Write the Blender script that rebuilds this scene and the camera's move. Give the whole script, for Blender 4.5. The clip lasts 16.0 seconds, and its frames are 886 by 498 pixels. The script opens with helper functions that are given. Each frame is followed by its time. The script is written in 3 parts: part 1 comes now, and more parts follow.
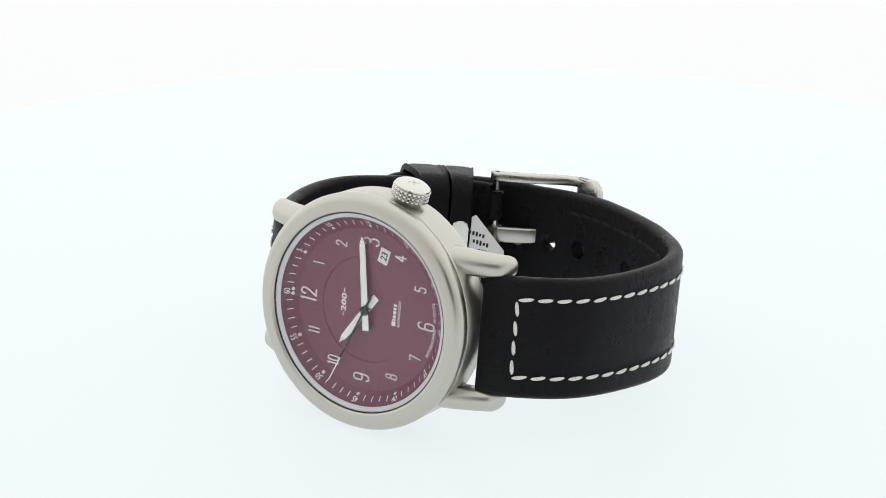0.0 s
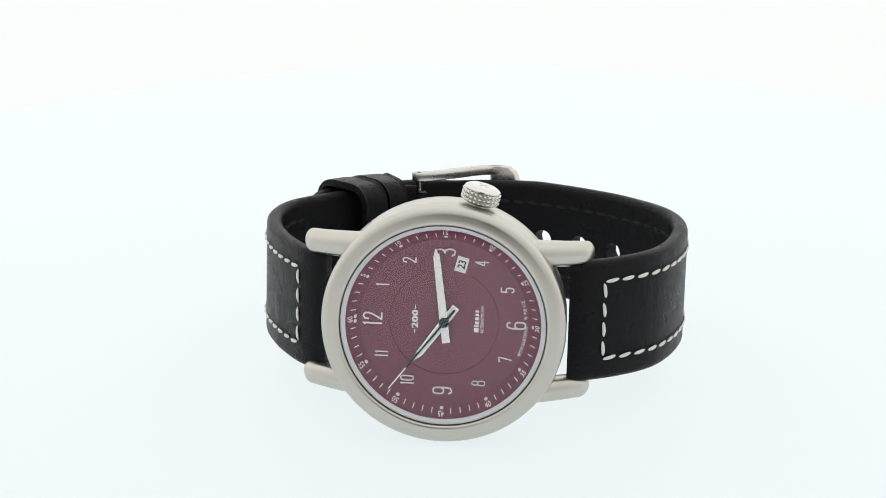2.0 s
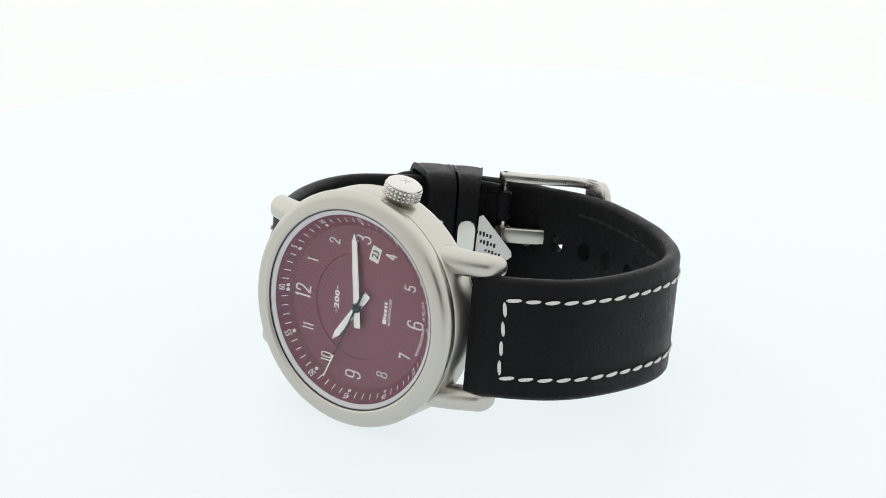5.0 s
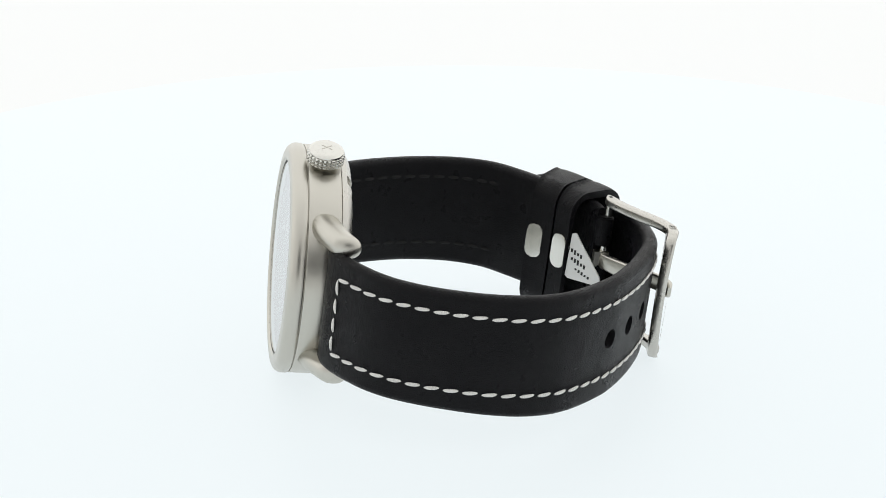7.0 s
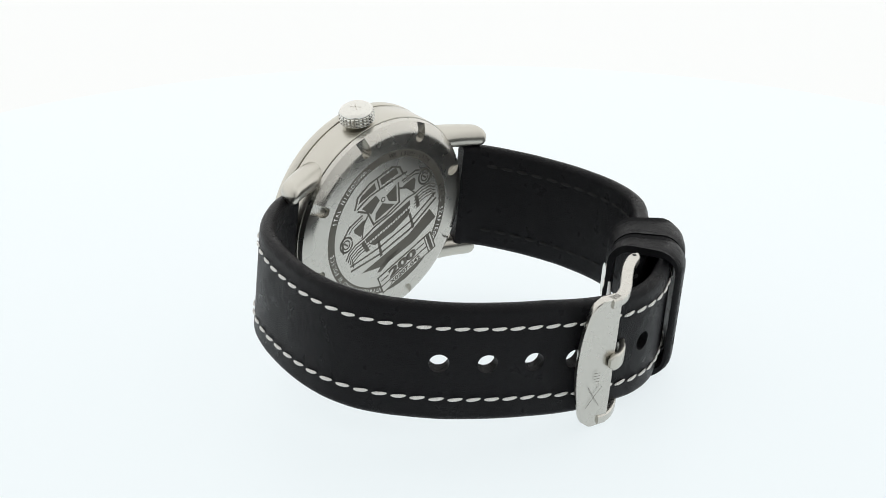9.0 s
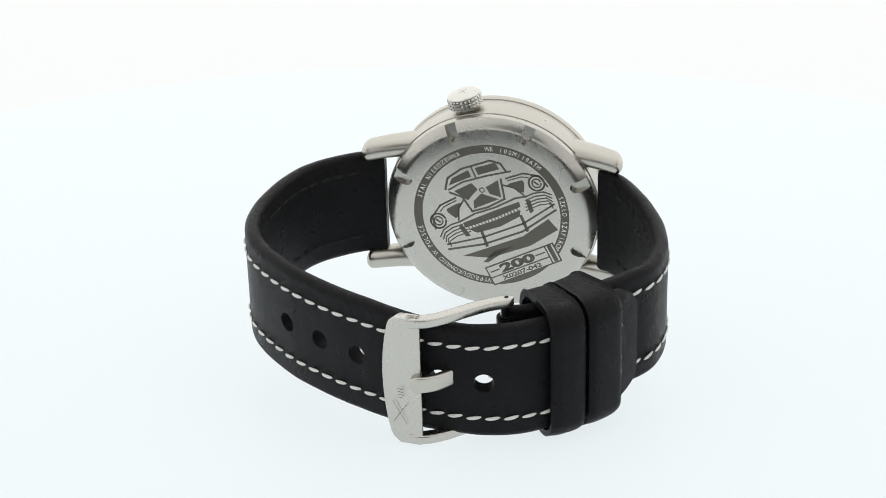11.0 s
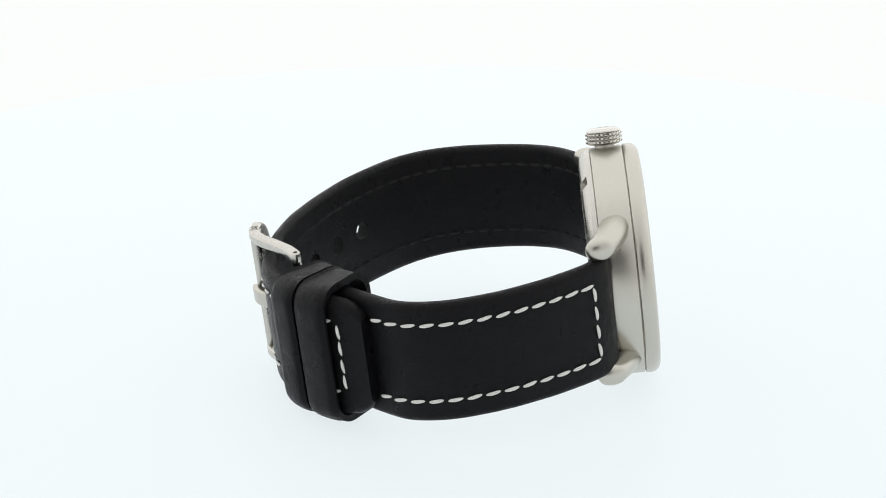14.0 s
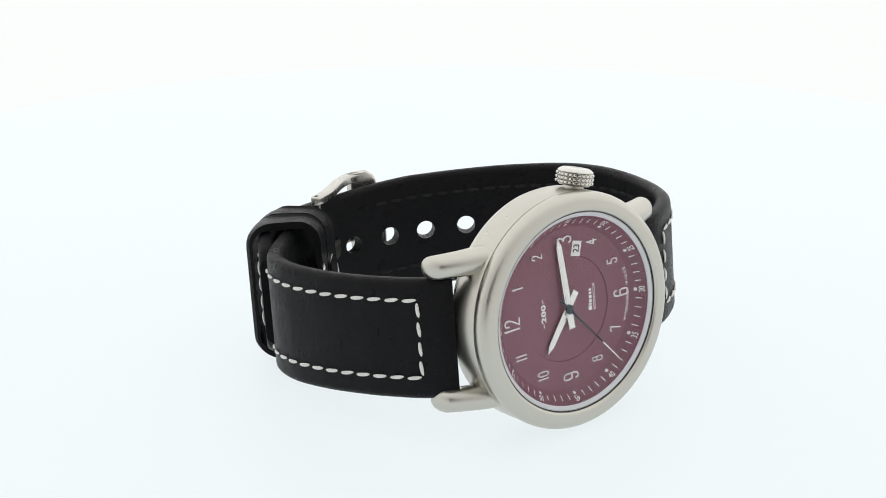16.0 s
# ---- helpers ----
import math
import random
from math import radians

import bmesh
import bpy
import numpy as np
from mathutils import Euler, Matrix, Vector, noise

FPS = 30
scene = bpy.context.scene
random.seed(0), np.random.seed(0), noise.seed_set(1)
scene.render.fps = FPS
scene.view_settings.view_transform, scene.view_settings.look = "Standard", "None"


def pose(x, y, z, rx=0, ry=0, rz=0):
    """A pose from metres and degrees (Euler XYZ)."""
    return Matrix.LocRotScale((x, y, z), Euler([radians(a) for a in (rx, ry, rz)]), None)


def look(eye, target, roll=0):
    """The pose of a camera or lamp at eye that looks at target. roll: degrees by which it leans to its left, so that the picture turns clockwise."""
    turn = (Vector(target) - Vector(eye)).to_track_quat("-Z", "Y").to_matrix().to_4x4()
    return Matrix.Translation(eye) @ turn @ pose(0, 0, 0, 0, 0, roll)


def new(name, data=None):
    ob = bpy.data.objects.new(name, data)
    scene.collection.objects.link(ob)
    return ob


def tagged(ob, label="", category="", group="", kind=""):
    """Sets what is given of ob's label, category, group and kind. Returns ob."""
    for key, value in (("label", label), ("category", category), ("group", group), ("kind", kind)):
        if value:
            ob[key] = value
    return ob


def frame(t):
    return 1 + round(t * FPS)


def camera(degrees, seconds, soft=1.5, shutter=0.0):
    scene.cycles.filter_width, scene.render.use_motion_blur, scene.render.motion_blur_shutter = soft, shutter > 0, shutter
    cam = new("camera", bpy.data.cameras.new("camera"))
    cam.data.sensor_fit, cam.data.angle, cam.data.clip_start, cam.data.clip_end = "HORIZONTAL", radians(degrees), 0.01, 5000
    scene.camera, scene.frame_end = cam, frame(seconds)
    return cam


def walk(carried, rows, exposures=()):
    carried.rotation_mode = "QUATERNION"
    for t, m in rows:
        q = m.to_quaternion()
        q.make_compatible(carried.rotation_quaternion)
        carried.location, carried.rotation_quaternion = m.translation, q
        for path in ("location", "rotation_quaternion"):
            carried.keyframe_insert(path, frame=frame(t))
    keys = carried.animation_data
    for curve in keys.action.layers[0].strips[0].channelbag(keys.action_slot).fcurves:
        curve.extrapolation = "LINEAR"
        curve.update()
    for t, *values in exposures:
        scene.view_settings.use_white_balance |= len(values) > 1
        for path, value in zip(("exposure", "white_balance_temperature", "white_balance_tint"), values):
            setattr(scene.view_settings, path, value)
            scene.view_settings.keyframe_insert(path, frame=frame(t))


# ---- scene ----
# ---- the camera: it stands still before a turntable ----
GROUND = 0.0213                       # height of the fitted origin over the disc
LENS = 22.0
cam = camera(LENS, 16.0, soft=0.65)
EYE = (-0.00427, -0.4133, 0.1705 + GROUND)
AIM = (-0.00427, 0.0, 0.00289 + GROUND)
walk(cam, [(0.0, look(EYE, AIM)), (16.0, look(EYE, AIM))], exposures=[(0.0, 0.0), (16.0, 0.0)])

# ---- light: an unseen white fabric tent, added and glowing by itself, in a dim room ----
world = bpy.data.worlds.new("dim_room")
scene.world = world
world.use_nodes = True
world.node_tree.nodes["Background"].inputs[0].default_value = (0.9, 0.95, 1.0, 1)
world.node_tree.nodes["Background"].inputs[1].default_value = 0.04
TENT_BACK, TENT_FRONT = 0.93, 0.43      # glow put into the tent's fabric, stronger behind the watch than in front
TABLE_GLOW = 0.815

MM = 0.001


# ---- materials ----
def material(name, color, rough=0.5, metal=0.0, spec=0.5):
    m = bpy.data.materials.new(name)
    m.use_nodes = True
    b = m.node_tree.nodes["Principled BSDF"]
    b.inputs["Base Color"].default_value = (*color, 1)
    b.inputs["Roughness"].default_value = rough
    b.inputs["Metallic"].default_value = metal
    b.inputs["Specular IOR Level"].default_value = spec
    return m, m.node_tree, b


def node(tree, kind, **values):
    n = tree.nodes.new(kind)
    for key, value in values.items():
        n.inputs[key.replace("_", " ")].default_value = value
    return n


def vary(tree, b, slot, low, high, scale, stretch=(1, 1, 1), detail=4.0):
    """Noise between two values (or colours) into a slot of the surface."""
    co = tree.nodes.new("ShaderNodeTexCoord")
    mp = tree.nodes.new("ShaderNodeMapping")
    mp.inputs["Scale"].default_value = stretch
    nz = node(tree, "ShaderNodeTexNoise", Scale=scale, Detail=detail)
    tree.links.new(co.outputs["Object"], mp.inputs["Vector"])
    tree.links.new(mp.outputs[0], nz.inputs["Vector"])
    if isinstance(low, tuple):
        mix = tree.nodes.new("ShaderNodeMix")
        mix.data_type = "RGBA"
        mix.inputs[6].default_value = (*low, 1)
        mix.inputs[7].default_value = (*high, 1)
        tree.links.new(nz.outputs["Fac"], mix.inputs[0])
        tree.links.new(mix.outputs[2], b.inputs[slot])
    else:
        rg = node(tree, "ShaderNodeMapRange", From_Min=0.3, From_Max=0.7, To_Min=low, To_Max=high)
        tree.links.new(nz.outputs["Fac"], rg.inputs["Value"])
        tree.links.new(rg.outputs[0], b.inputs[slot])
    return nz


def relief(tree, b, height, strength, distance):
    bp = node(tree, "ShaderNodeBump", Strength=strength, Distance=distance)
    tree.links.new(height, bp.inputs["Height"])
    tree.links.new(bp.outputs[0], b.inputs["Normal"])


def steel(name, color, rough, strength=0.25):
    """Brushed metal: fine lines round the y axis."""
    m, tree, b = material(name, color, rough, 1.0)
    co = tree.nodes.new("ShaderNodeTexCoord")
    sep = tree.nodes.new("ShaderNodeSeparateXYZ")
    flat = tree.nodes.new("ShaderNodeCombineXYZ")
    size = tree.nodes.new("ShaderNodeVectorMath")
    size.operation = "LENGTH"
    tree.links.new(co.outputs["Object"], sep.inputs[0])
    tree.links.new(sep.outputs["X"], flat.inputs["X"])
    tree.links.new(sep.outputs["Z"], flat.inputs["Z"])
    tree.links.new(flat.outputs[0], size.inputs[0])
    line = tree.nodes.new("ShaderNodeCombineXYZ")
    tree.links.new(size.outputs["Value"], line.inputs["X"])
    tree.links.new(sep.outputs["Y"], line.inputs["Y"])
    fine = node(tree, "ShaderNodeTexNoise", Scale=9000.0, Detail=2.0)
    tree.links.new(line.outputs[0], fine.inputs["Vector"])
    broad = node(tree, "ShaderNodeTexNoise", Scale=160.0, Detail=3.0)
    tree.links.new(co.outputs["Object"], broad.inputs["Vector"])
    rg = node(tree, "ShaderNodeMapRange", From_Min=0.3, From_Max=0.7, To_Min=rough * 0.9, To_Max=rough * 1.12)
    tree.links.new(broad.outputs["Fac"], rg.inputs["Value"])
    tree.links.new(rg.outputs[0], b.inputs["Roughness"])
    relief(tree, b, fine.outputs["Fac"], strength, 0.000006)
    return m


STEEL = steel("brushed_steel", (0.53, 0.513, 0.462), 0.30, 0.10)
STEEL_BACK = steel("satin_steel", (0.55, 0.535, 0.495), 0.27)
STEEL_POLISHED = steel("polished_steel", (0.66, 0.65, 0.61), 0.13, 0.05)
ENGRAVED, _, _ = material("etched_steel", (0.17, 0.16, 0.14), 0.55, 1.0)
DARK_STEEL, _, _ = material("blued_steel", (0.03, 0.04, 0.05), 0.18, 1.0)
SILVER, _, _ = material("silver_numeral", (0.84, 0.82, 0.82), 0.35, 0.35)
RIM, _, _ = material("silver_rehaut", (0.84, 0.86, 0.88), 0.35, 0.0)
LUME, _, _ = material("white_lume", (0.88, 0.88, 0.86), 0.5)
PRINT, _, _ = material("white_print", (0.88, 0.87, 0.87), 0.5)
BLACK_PRINT, _, _ = material("black_print", (0.02, 0.02, 0.02), 0.5)
PAPER, _, _ = material("white_card", (0.80, 0.80, 0.78), 0.6)
BLACK_HOLE, _, _ = material("dark_bore", (0.01, 0.01, 0.01), 0.8)

DIAL, tree, b = material("burgundy_lacquer", (0.195, 0.047, 0.085), 0.4, 0.0)
vary(tree, b, "Base Color", (0.174, 0.041, 0.077), (0.188, 0.045, 0.083), 120.0)

LEATHER, tree, b = material("black_leather", (0.006, 0.006, 0.007), 0.45, 0.0, 0.10)
vary(tree, b, "Roughness", 0.25, 0.40, 300.0)
vary(tree, b, "Base Color", (0.004, 0.004, 0.005), (0.008, 0.008, 0.009), 120.0)
co = tree.nodes.new("ShaderNodeTexCoord")
vor = node(tree, "ShaderNodeTexVoronoi", Scale=2600.0)
vor.feature = "DISTANCE_TO_EDGE"
wrinkle = node(tree, "ShaderNodeTexNoise", Scale=700.0, Detail=5.0)
both = tree.nodes.new("ShaderNodeMath")
both.operation = "ADD"
tree.links.new(co.outputs["Object"], vor.inputs["Vector"])
tree.links.new(co.outputs["Object"], wrinkle.inputs["Vector"])
tree.links.new(vor.outputs["Distance"], both.inputs[0])
tree.links.new(wrinkle.outputs["Fac"], both.inputs[1])
relief(tree, b, both.outputs[0], 0.9, 0.00019)

THREAD, tree, b = material("white_thread", (0.72, 0.71, 0.68), 0.8, 0.0, 0.2)
wave = node(tree, "ShaderNodeTexWave", Scale=900.0, Distortion=1.0)
co = tree.nodes.new("ShaderNodeTexCoord")
tree.links.new(co.outputs["Object"], wave.inputs["Vector"])
relief(tree, b, wave.outputs["Fac"], 0.6, 0.00012)
DARK_THREAD, _, _ = material("black_thread", (0.006, 0.006, 0.006), 0.9)

GLASS, tree, b = material("sapphire_crystal", (1, 1, 1), 0.0)
out = tree.nodes["Material Output"]
clear = tree.nodes.new("ShaderNodeBsdfTransparent")
gloss = node(tree, "ShaderNodeBsdfGlossy", Roughness=0.02)
facing = tree.nodes.new("ShaderNodeLayerWeight")
fresnel = node(tree, "ShaderNodeMapRange", From_Min=0.42, From_Max=0.81, To_Min=0.05, To_Max=0.92)
fresnel.interpolation_type = "SMOOTHSTEP"
tree.links.new(facing.outputs["Facing"], fresnel.inputs["Value"])
blend = tree.nodes.new("ShaderNodeMixShader")
tree.links.new(fresnel.outputs[0], blend.inputs[0])
tree.links.new(clear.outputs[0], blend.inputs[1])
tree.links.new(gloss.outputs[0], blend.inputs[2])
tree.links.new(blend.outputs[0], out.inputs["Surface"])
tree.nodes.remove(b)
CLEAR, tree, b = material("clear_inner_face", (1, 1, 1), 0.0)
tree.links.new(tree.nodes.new("ShaderNodeBsdfTransparent").outputs[0], tree.nodes["Material Output"].inputs["Surface"])
tree.nodes.remove(b)

# emission in tabletop and disc stands in for light from below
TABLE, tree, b = material("glowing_acrylic_table", (0.13, 0.13, 0.128), 0.6, 0.0, 0.08)
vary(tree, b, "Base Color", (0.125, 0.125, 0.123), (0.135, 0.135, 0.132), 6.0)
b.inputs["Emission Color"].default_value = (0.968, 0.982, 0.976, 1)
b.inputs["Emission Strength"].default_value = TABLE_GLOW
DISC, tree, b = material("glowing_acrylic_disc", (0.125, 0.13, 0.132), 0.5, 0.0, 0.08)
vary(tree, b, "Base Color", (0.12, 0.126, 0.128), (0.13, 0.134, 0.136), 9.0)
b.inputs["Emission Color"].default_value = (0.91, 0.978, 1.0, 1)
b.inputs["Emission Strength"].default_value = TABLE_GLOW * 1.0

# emission graded by depth and height stands in for lamps outside the fabric
FABRIC, tree, b = material("glowing_white_fabric", (0.30, 0.30, 0.30), 0.9)
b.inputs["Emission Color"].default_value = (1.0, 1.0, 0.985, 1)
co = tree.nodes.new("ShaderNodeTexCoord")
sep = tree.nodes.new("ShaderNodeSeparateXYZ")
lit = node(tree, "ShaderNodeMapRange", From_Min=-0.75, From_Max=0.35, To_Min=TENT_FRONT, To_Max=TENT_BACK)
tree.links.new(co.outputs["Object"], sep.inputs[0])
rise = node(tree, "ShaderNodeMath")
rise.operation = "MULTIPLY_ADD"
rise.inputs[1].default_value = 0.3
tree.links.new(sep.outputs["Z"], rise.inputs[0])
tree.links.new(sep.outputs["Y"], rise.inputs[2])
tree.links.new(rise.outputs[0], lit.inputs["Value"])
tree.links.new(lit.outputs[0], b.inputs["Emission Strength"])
FLOOR, tree, b = material("grey_floor", (0.25, 0.25, 0.25), 0.8)
vary(tree, b, "Base Color", (0.22, 0.22, 0.22), (0.28, 0.28, 0.28), 3.0)


# ---- building helpers; shapes are given in millimetres ----
def part(name, bm, mat, parent=None, label="", smooth=40, at=None):
    bmesh.ops.scale(bm, vec=(MM, MM, MM), verts=bm.verts)
    bmesh.ops.recalc_face_normals(bm, faces=bm.faces)
    me = bpy.data.meshes.new(name)
    if smooth:
        for f in bm.faces:
            f.smooth = True
        for e in bm.edges:
            if len(e.link_faces) == 2 and e.calc_face_angle(0) > radians(smooth):
                e.smooth = False
    bm.to_mesh(me)
    bm.free()
    me.materials.append(mat)
    ob = new(name, me)
    if parent:
        ob.parent = parent
    if at:
        ob.matrix_basis = at
    return tagged(ob, label)


def again(name, me, parent, m):
    """One more piece on a mesh that is already there."""
    ob = new(name, me)
    ob.parent = parent
    ob.matrix_basis = m
    return ob


def lathe(bm, profile, seg=128):
    """Turn (radius, y) rows about the y axis."""
    rings = []
    for r, y in profile:
        if r < 1e-6:
            rings.append([bm.verts.new((0, y, 0))])
        else:
            rings.append([bm.verts.new((r * math.cos(2 * math.pi * i / seg), y, r * math.sin(2 * math.pi * i / seg))) for i in range(seg)])
    for a, b2 in zip(rings, rings[1:]):
        for i in range(seg):
            j = (i + 1) % seg
            q = [a[i % len(a)], a[j % len(a)], b2[j % len(b2)], b2[i % len(b2)]]
            q = list(dict.fromkeys(q))
            if len(q) > 2:
                bm.faces.new(q)
    return rings


def loft(bm, rings, closed=False):
    """Skin rings of equal length of points and cap the ends."""
    vs = [[bm.verts.new(p) for p in ring] for ring in rings]
    n = len(vs[0])
    pairs = list(zip(vs, vs[1:])) + ([(vs[-1], vs[0])] if closed else [])
    for a, b2 in pairs:
        for i in range(n):
            bm.faces.new((a[i], a[(i + 1) % n], b2[(i + 1) % n], b2[i]))
    if not closed:
        bm.faces.new(vs[0])
        bm.faces.new(vs[-1][::-1])
    return vs


def curve_through(points, step=0.75):
    """A smooth way through (x, y) points, cut into even steps: rows of x, y, nx, ny, s with the normal to the outside."""
    p = [np.array(q, float) for q in points]
    p = [2 * p[0] - p[1], *p, 2 * p[-1] - p[-2]]
    dense = []
    for i in range(1, len(p) - 2):
        for k in range(24):
            u = k / 24
            dense.append(0.5 * (2 * p[i] + (p[i + 1] - p[i - 1]) * u + (2 * p[i - 1] - 5 * p[i] + 4 * p[i + 1] - p[i + 2]) * u * u
                                + (3 * p[i] - p[i - 1] - 3 * p[i + 1] + p[i + 2]) * u ** 3))
    dense.append(p[-2])
    dense = np.array(dense)
    length = np.concatenate([[0], np.cumsum(np.hypot(*np.diff(dense, axis=0).T))])
    n = max(2, int(length[-1] / step))
    s = np.linspace(0, length[-1], n + 1)
    x, y = np.interp(s, length, dense[:, 0]), np.interp(s, length, dense[:, 1])
    tx, ty = np.gradient(x), np.gradient(y)
    q = np.hypot(tx, ty)
    return np.stack([x, y, ty / q, -tx / q, s], 1)


def at_s(way, s):
    x, y, nx, ny = (np.interp(s, way[:, 4], way[:, k]) for k in range(4))
    q = math.hypot(nx, ny)
    return x, y, nx / q, ny / q


def nearest_s(way, x, y):
    return float(way[np.argmin((way[:, 0] - x) ** 2 + (way[:, 1] - y) ** 2), 4])


def rounded(w, h, r, n=5):
    """Rounded rectangle about the origin, as (a, b) points."""
    r = min(r, w / 2 - 1e-4, h / 2 - 1e-4)
    out = []
    for cx, cy, a0 in ((w / 2 - r, h / 2 - r, 0), (-w / 2 + r, h / 2 - r, 90), (-w / 2 + r, -h / 2 + r, 180), (w / 2 - r, -h / 2 + r, 270)):
        for k in range(n + 1):
            a = radians(a0 + 90 * k / n)
            out.append((cx + r * math.cos(a), cy + r * math.sin(a)))
    return out


def box(bm, w, d, h, m=Matrix()):
    bmesh.ops.create_cube(bm, size=1, matrix=m @ Matrix.Diagonal((w, d, h, 1)))


def prism(bm, points, y0, y1):
    """A flat shape of (x, z) points with thickness from y0 to y1."""
    a = [bm.verts.new((x, y0, z)) for x, z in points]
    b2 = [bm.verts.new((x, y1, z)) for x, z in points]
    n = len(a)
    bm.faces.new(a)
    bm.faces.new(b2[::-1])
    for i in range(n):
        bm.faces.new((a[i], b2[i], b2[(i + 1) % n], a[(i + 1) % n]))


def stroke(bm, points, w, y0, y1):
    """A flat ribbon along (x, z) points."""
    p = [np.array(q, float) for q in points]
    for a, b2 in zip(p, p[1:]):
        d = b2 - a
        q = np.hypot(*d)
        if q < 1e-6:
            continue
        d = d / q
        nn = np.array((-d[1], d[0])) * w / 2
        a2, b3 = a - d * w * 0.3, b2 + d * w * 0.3
        prism(bm, [tuple(a2 + nn), tuple(a2 - nn), tuple(b3 - nn), tuple(b3 + nn)], y0, y1)


def writing(body, height, squeeze=1.0, bold=0.0, depth=0.06, space=1.0):
    """Letters as a bmesh in millimetres in the xy plane, centred, of that cap height."""
    cu = bpy.data.curves.new("writing", "FONT")
    cu.body, cu.align_x, cu.align_y = body, "CENTER", "CENTER"
    cu.size, cu.extrude, cu.offset, cu.resolution_u, cu.space_character = 1.0, 0.0, bold, 3, space
    ob = new("writing", cu)
    bpy.context.view_layer.update()
    me = bpy.data.meshes.new_from_object(ob.evaluated_get(bpy.context.evaluated_depsgraph_get()))
    bpy.data.objects.remove(ob)
    bm = bmesh.new()
    bm.from_mesh(me)
    bpy.data.meshes.remove(me)
    if bm.verts:
        ys = [v.co.y for v in bm.verts]
        xs = [v.co.x for v in bm.verts]
        k = height / max(max(ys) - min(ys), 1e-6)
        cx, cy = (max(xs) + min(xs)) / 2, (max(ys) + min(ys)) / 2
        for v in bm.verts:
            v.co.x, v.co.y = (v.co.x - cx) * k * squeeze, (v.co.y - cy) * k
        got = bmesh.ops.extrude_face_region(bm, geom=bm.faces[:])
        for v in [g for g in got["geom"] if isinstance(g, bmesh.types.BMVert)]:
            v.co.z += depth
    return bm


def on_dial(x, z, turn=0.0, y=0.0):
    """Pose that lays an xy drawing on the dial, upright towards z, seen from -y."""
    return Matrix.Translation((x * MM, y * MM, z * MM)) @ Matrix.Rotation(radians(90), 4, "X") @ Matrix.Rotation(radians(turn), 4, "Z")


def on_back(x, z, turn=0.0, y=0.0):
    """Pose that lays an xy drawing on the case back, seen from +y."""
    return Matrix.Translation((x * MM, y * MM, z * MM)) @ Matrix.Rotation(radians(180), 4, "Z") @ Matrix.Rotation(radians(90), 4, "X") @ Matrix.Rotation(radians(turn), 4, "Z")


# ---- the setting: floor, table, turntable, light tent ----
bm = bmesh.new()
box(bm, 60000, 60000, 20, Matrix.Translation((0, 0, -800)))
tagged(part("floor", bm, FLOOR), "plain grey studio floor under the table", "floor", kind="structure")

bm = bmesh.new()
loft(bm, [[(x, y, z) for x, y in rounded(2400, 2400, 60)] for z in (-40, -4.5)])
tagged(part("table", bm, TABLE), "white translucent tabletop, light from below put into its material", "table", kind="structure")

turntable = tagged(new("turntable"), "round translucent white turntable disc, light from below put into its material", "turntable")
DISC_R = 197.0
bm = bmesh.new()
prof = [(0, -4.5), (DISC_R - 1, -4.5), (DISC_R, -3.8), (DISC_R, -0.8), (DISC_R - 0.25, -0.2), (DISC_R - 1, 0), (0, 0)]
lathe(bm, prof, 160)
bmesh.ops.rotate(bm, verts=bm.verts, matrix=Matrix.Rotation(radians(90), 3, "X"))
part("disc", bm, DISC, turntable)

# half-round tent added out of view to light the watch, open for the camera
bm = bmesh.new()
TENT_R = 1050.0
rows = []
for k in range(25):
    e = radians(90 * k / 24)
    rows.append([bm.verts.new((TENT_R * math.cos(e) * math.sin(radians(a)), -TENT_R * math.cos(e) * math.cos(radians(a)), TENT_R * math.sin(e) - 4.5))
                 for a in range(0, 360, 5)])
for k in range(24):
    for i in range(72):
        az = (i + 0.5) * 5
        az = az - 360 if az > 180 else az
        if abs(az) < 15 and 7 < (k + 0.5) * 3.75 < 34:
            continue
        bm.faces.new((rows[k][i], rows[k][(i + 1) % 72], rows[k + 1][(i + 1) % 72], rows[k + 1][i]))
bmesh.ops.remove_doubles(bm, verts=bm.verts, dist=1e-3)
tent = tagged(part("light_tent", bm, FABRIC), "unseen glowing white fabric tent added as light, open towards the camera", "light tent", kind="structure")
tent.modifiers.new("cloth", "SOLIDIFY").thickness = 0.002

# ---- the wristwatch, lying on its side: x to the 6, y to the back, z to the 3 of the dial ----
watch = tagged(new("wristwatch"), "steel wristwatch, burgundy dial, black leather strap, lying on its side", "wristwatch")
REST = Matrix(((0.98293, 0.18045, 0.03594, -0.00686),
               (-0.18355, 0.97527, 0.12315, -0.03148),
               (-0.01283, -0.12764, 0.99174, 0.00149 + GROUND),
               (0, 0, 0, 1)))


def behind(y):
    """0 beside the case, 1 at the far side of the loop."""
    u = min(1.0, max(0.0, (y - 18) / 34))
    return u * u * (3 - 2 * u)


def sag(x, y):
    """How far the strap's middle line rises behind the case."""
    return 0.017 * x - 0.1 * behind(y) - 0.7 * min(1.0, max(0.0, (14 - x) / 20)) * min(1.0, max(0.0, (y - 54) / 14))


def spread(x, y):
    """Half of what the long strap gains in width behind the case, before its tail narrows."""
    return 0.55 * behind(y) * min(1.0, max(-0.6, (x + 4) / 18))


# case
bm = bmesh.new()
lathe(bm, [(17.0, -0.54), (22.0, -0.54), (22.05, -0.42), (22.25, -0.36), (22.32, -0.2), (22.25, 5.6), (22.18, 5.78), (21.9, 5.84), (17.0, 5.84)])
case = part("case", bm, STEEL, watch, "brushed steel round case", 30)


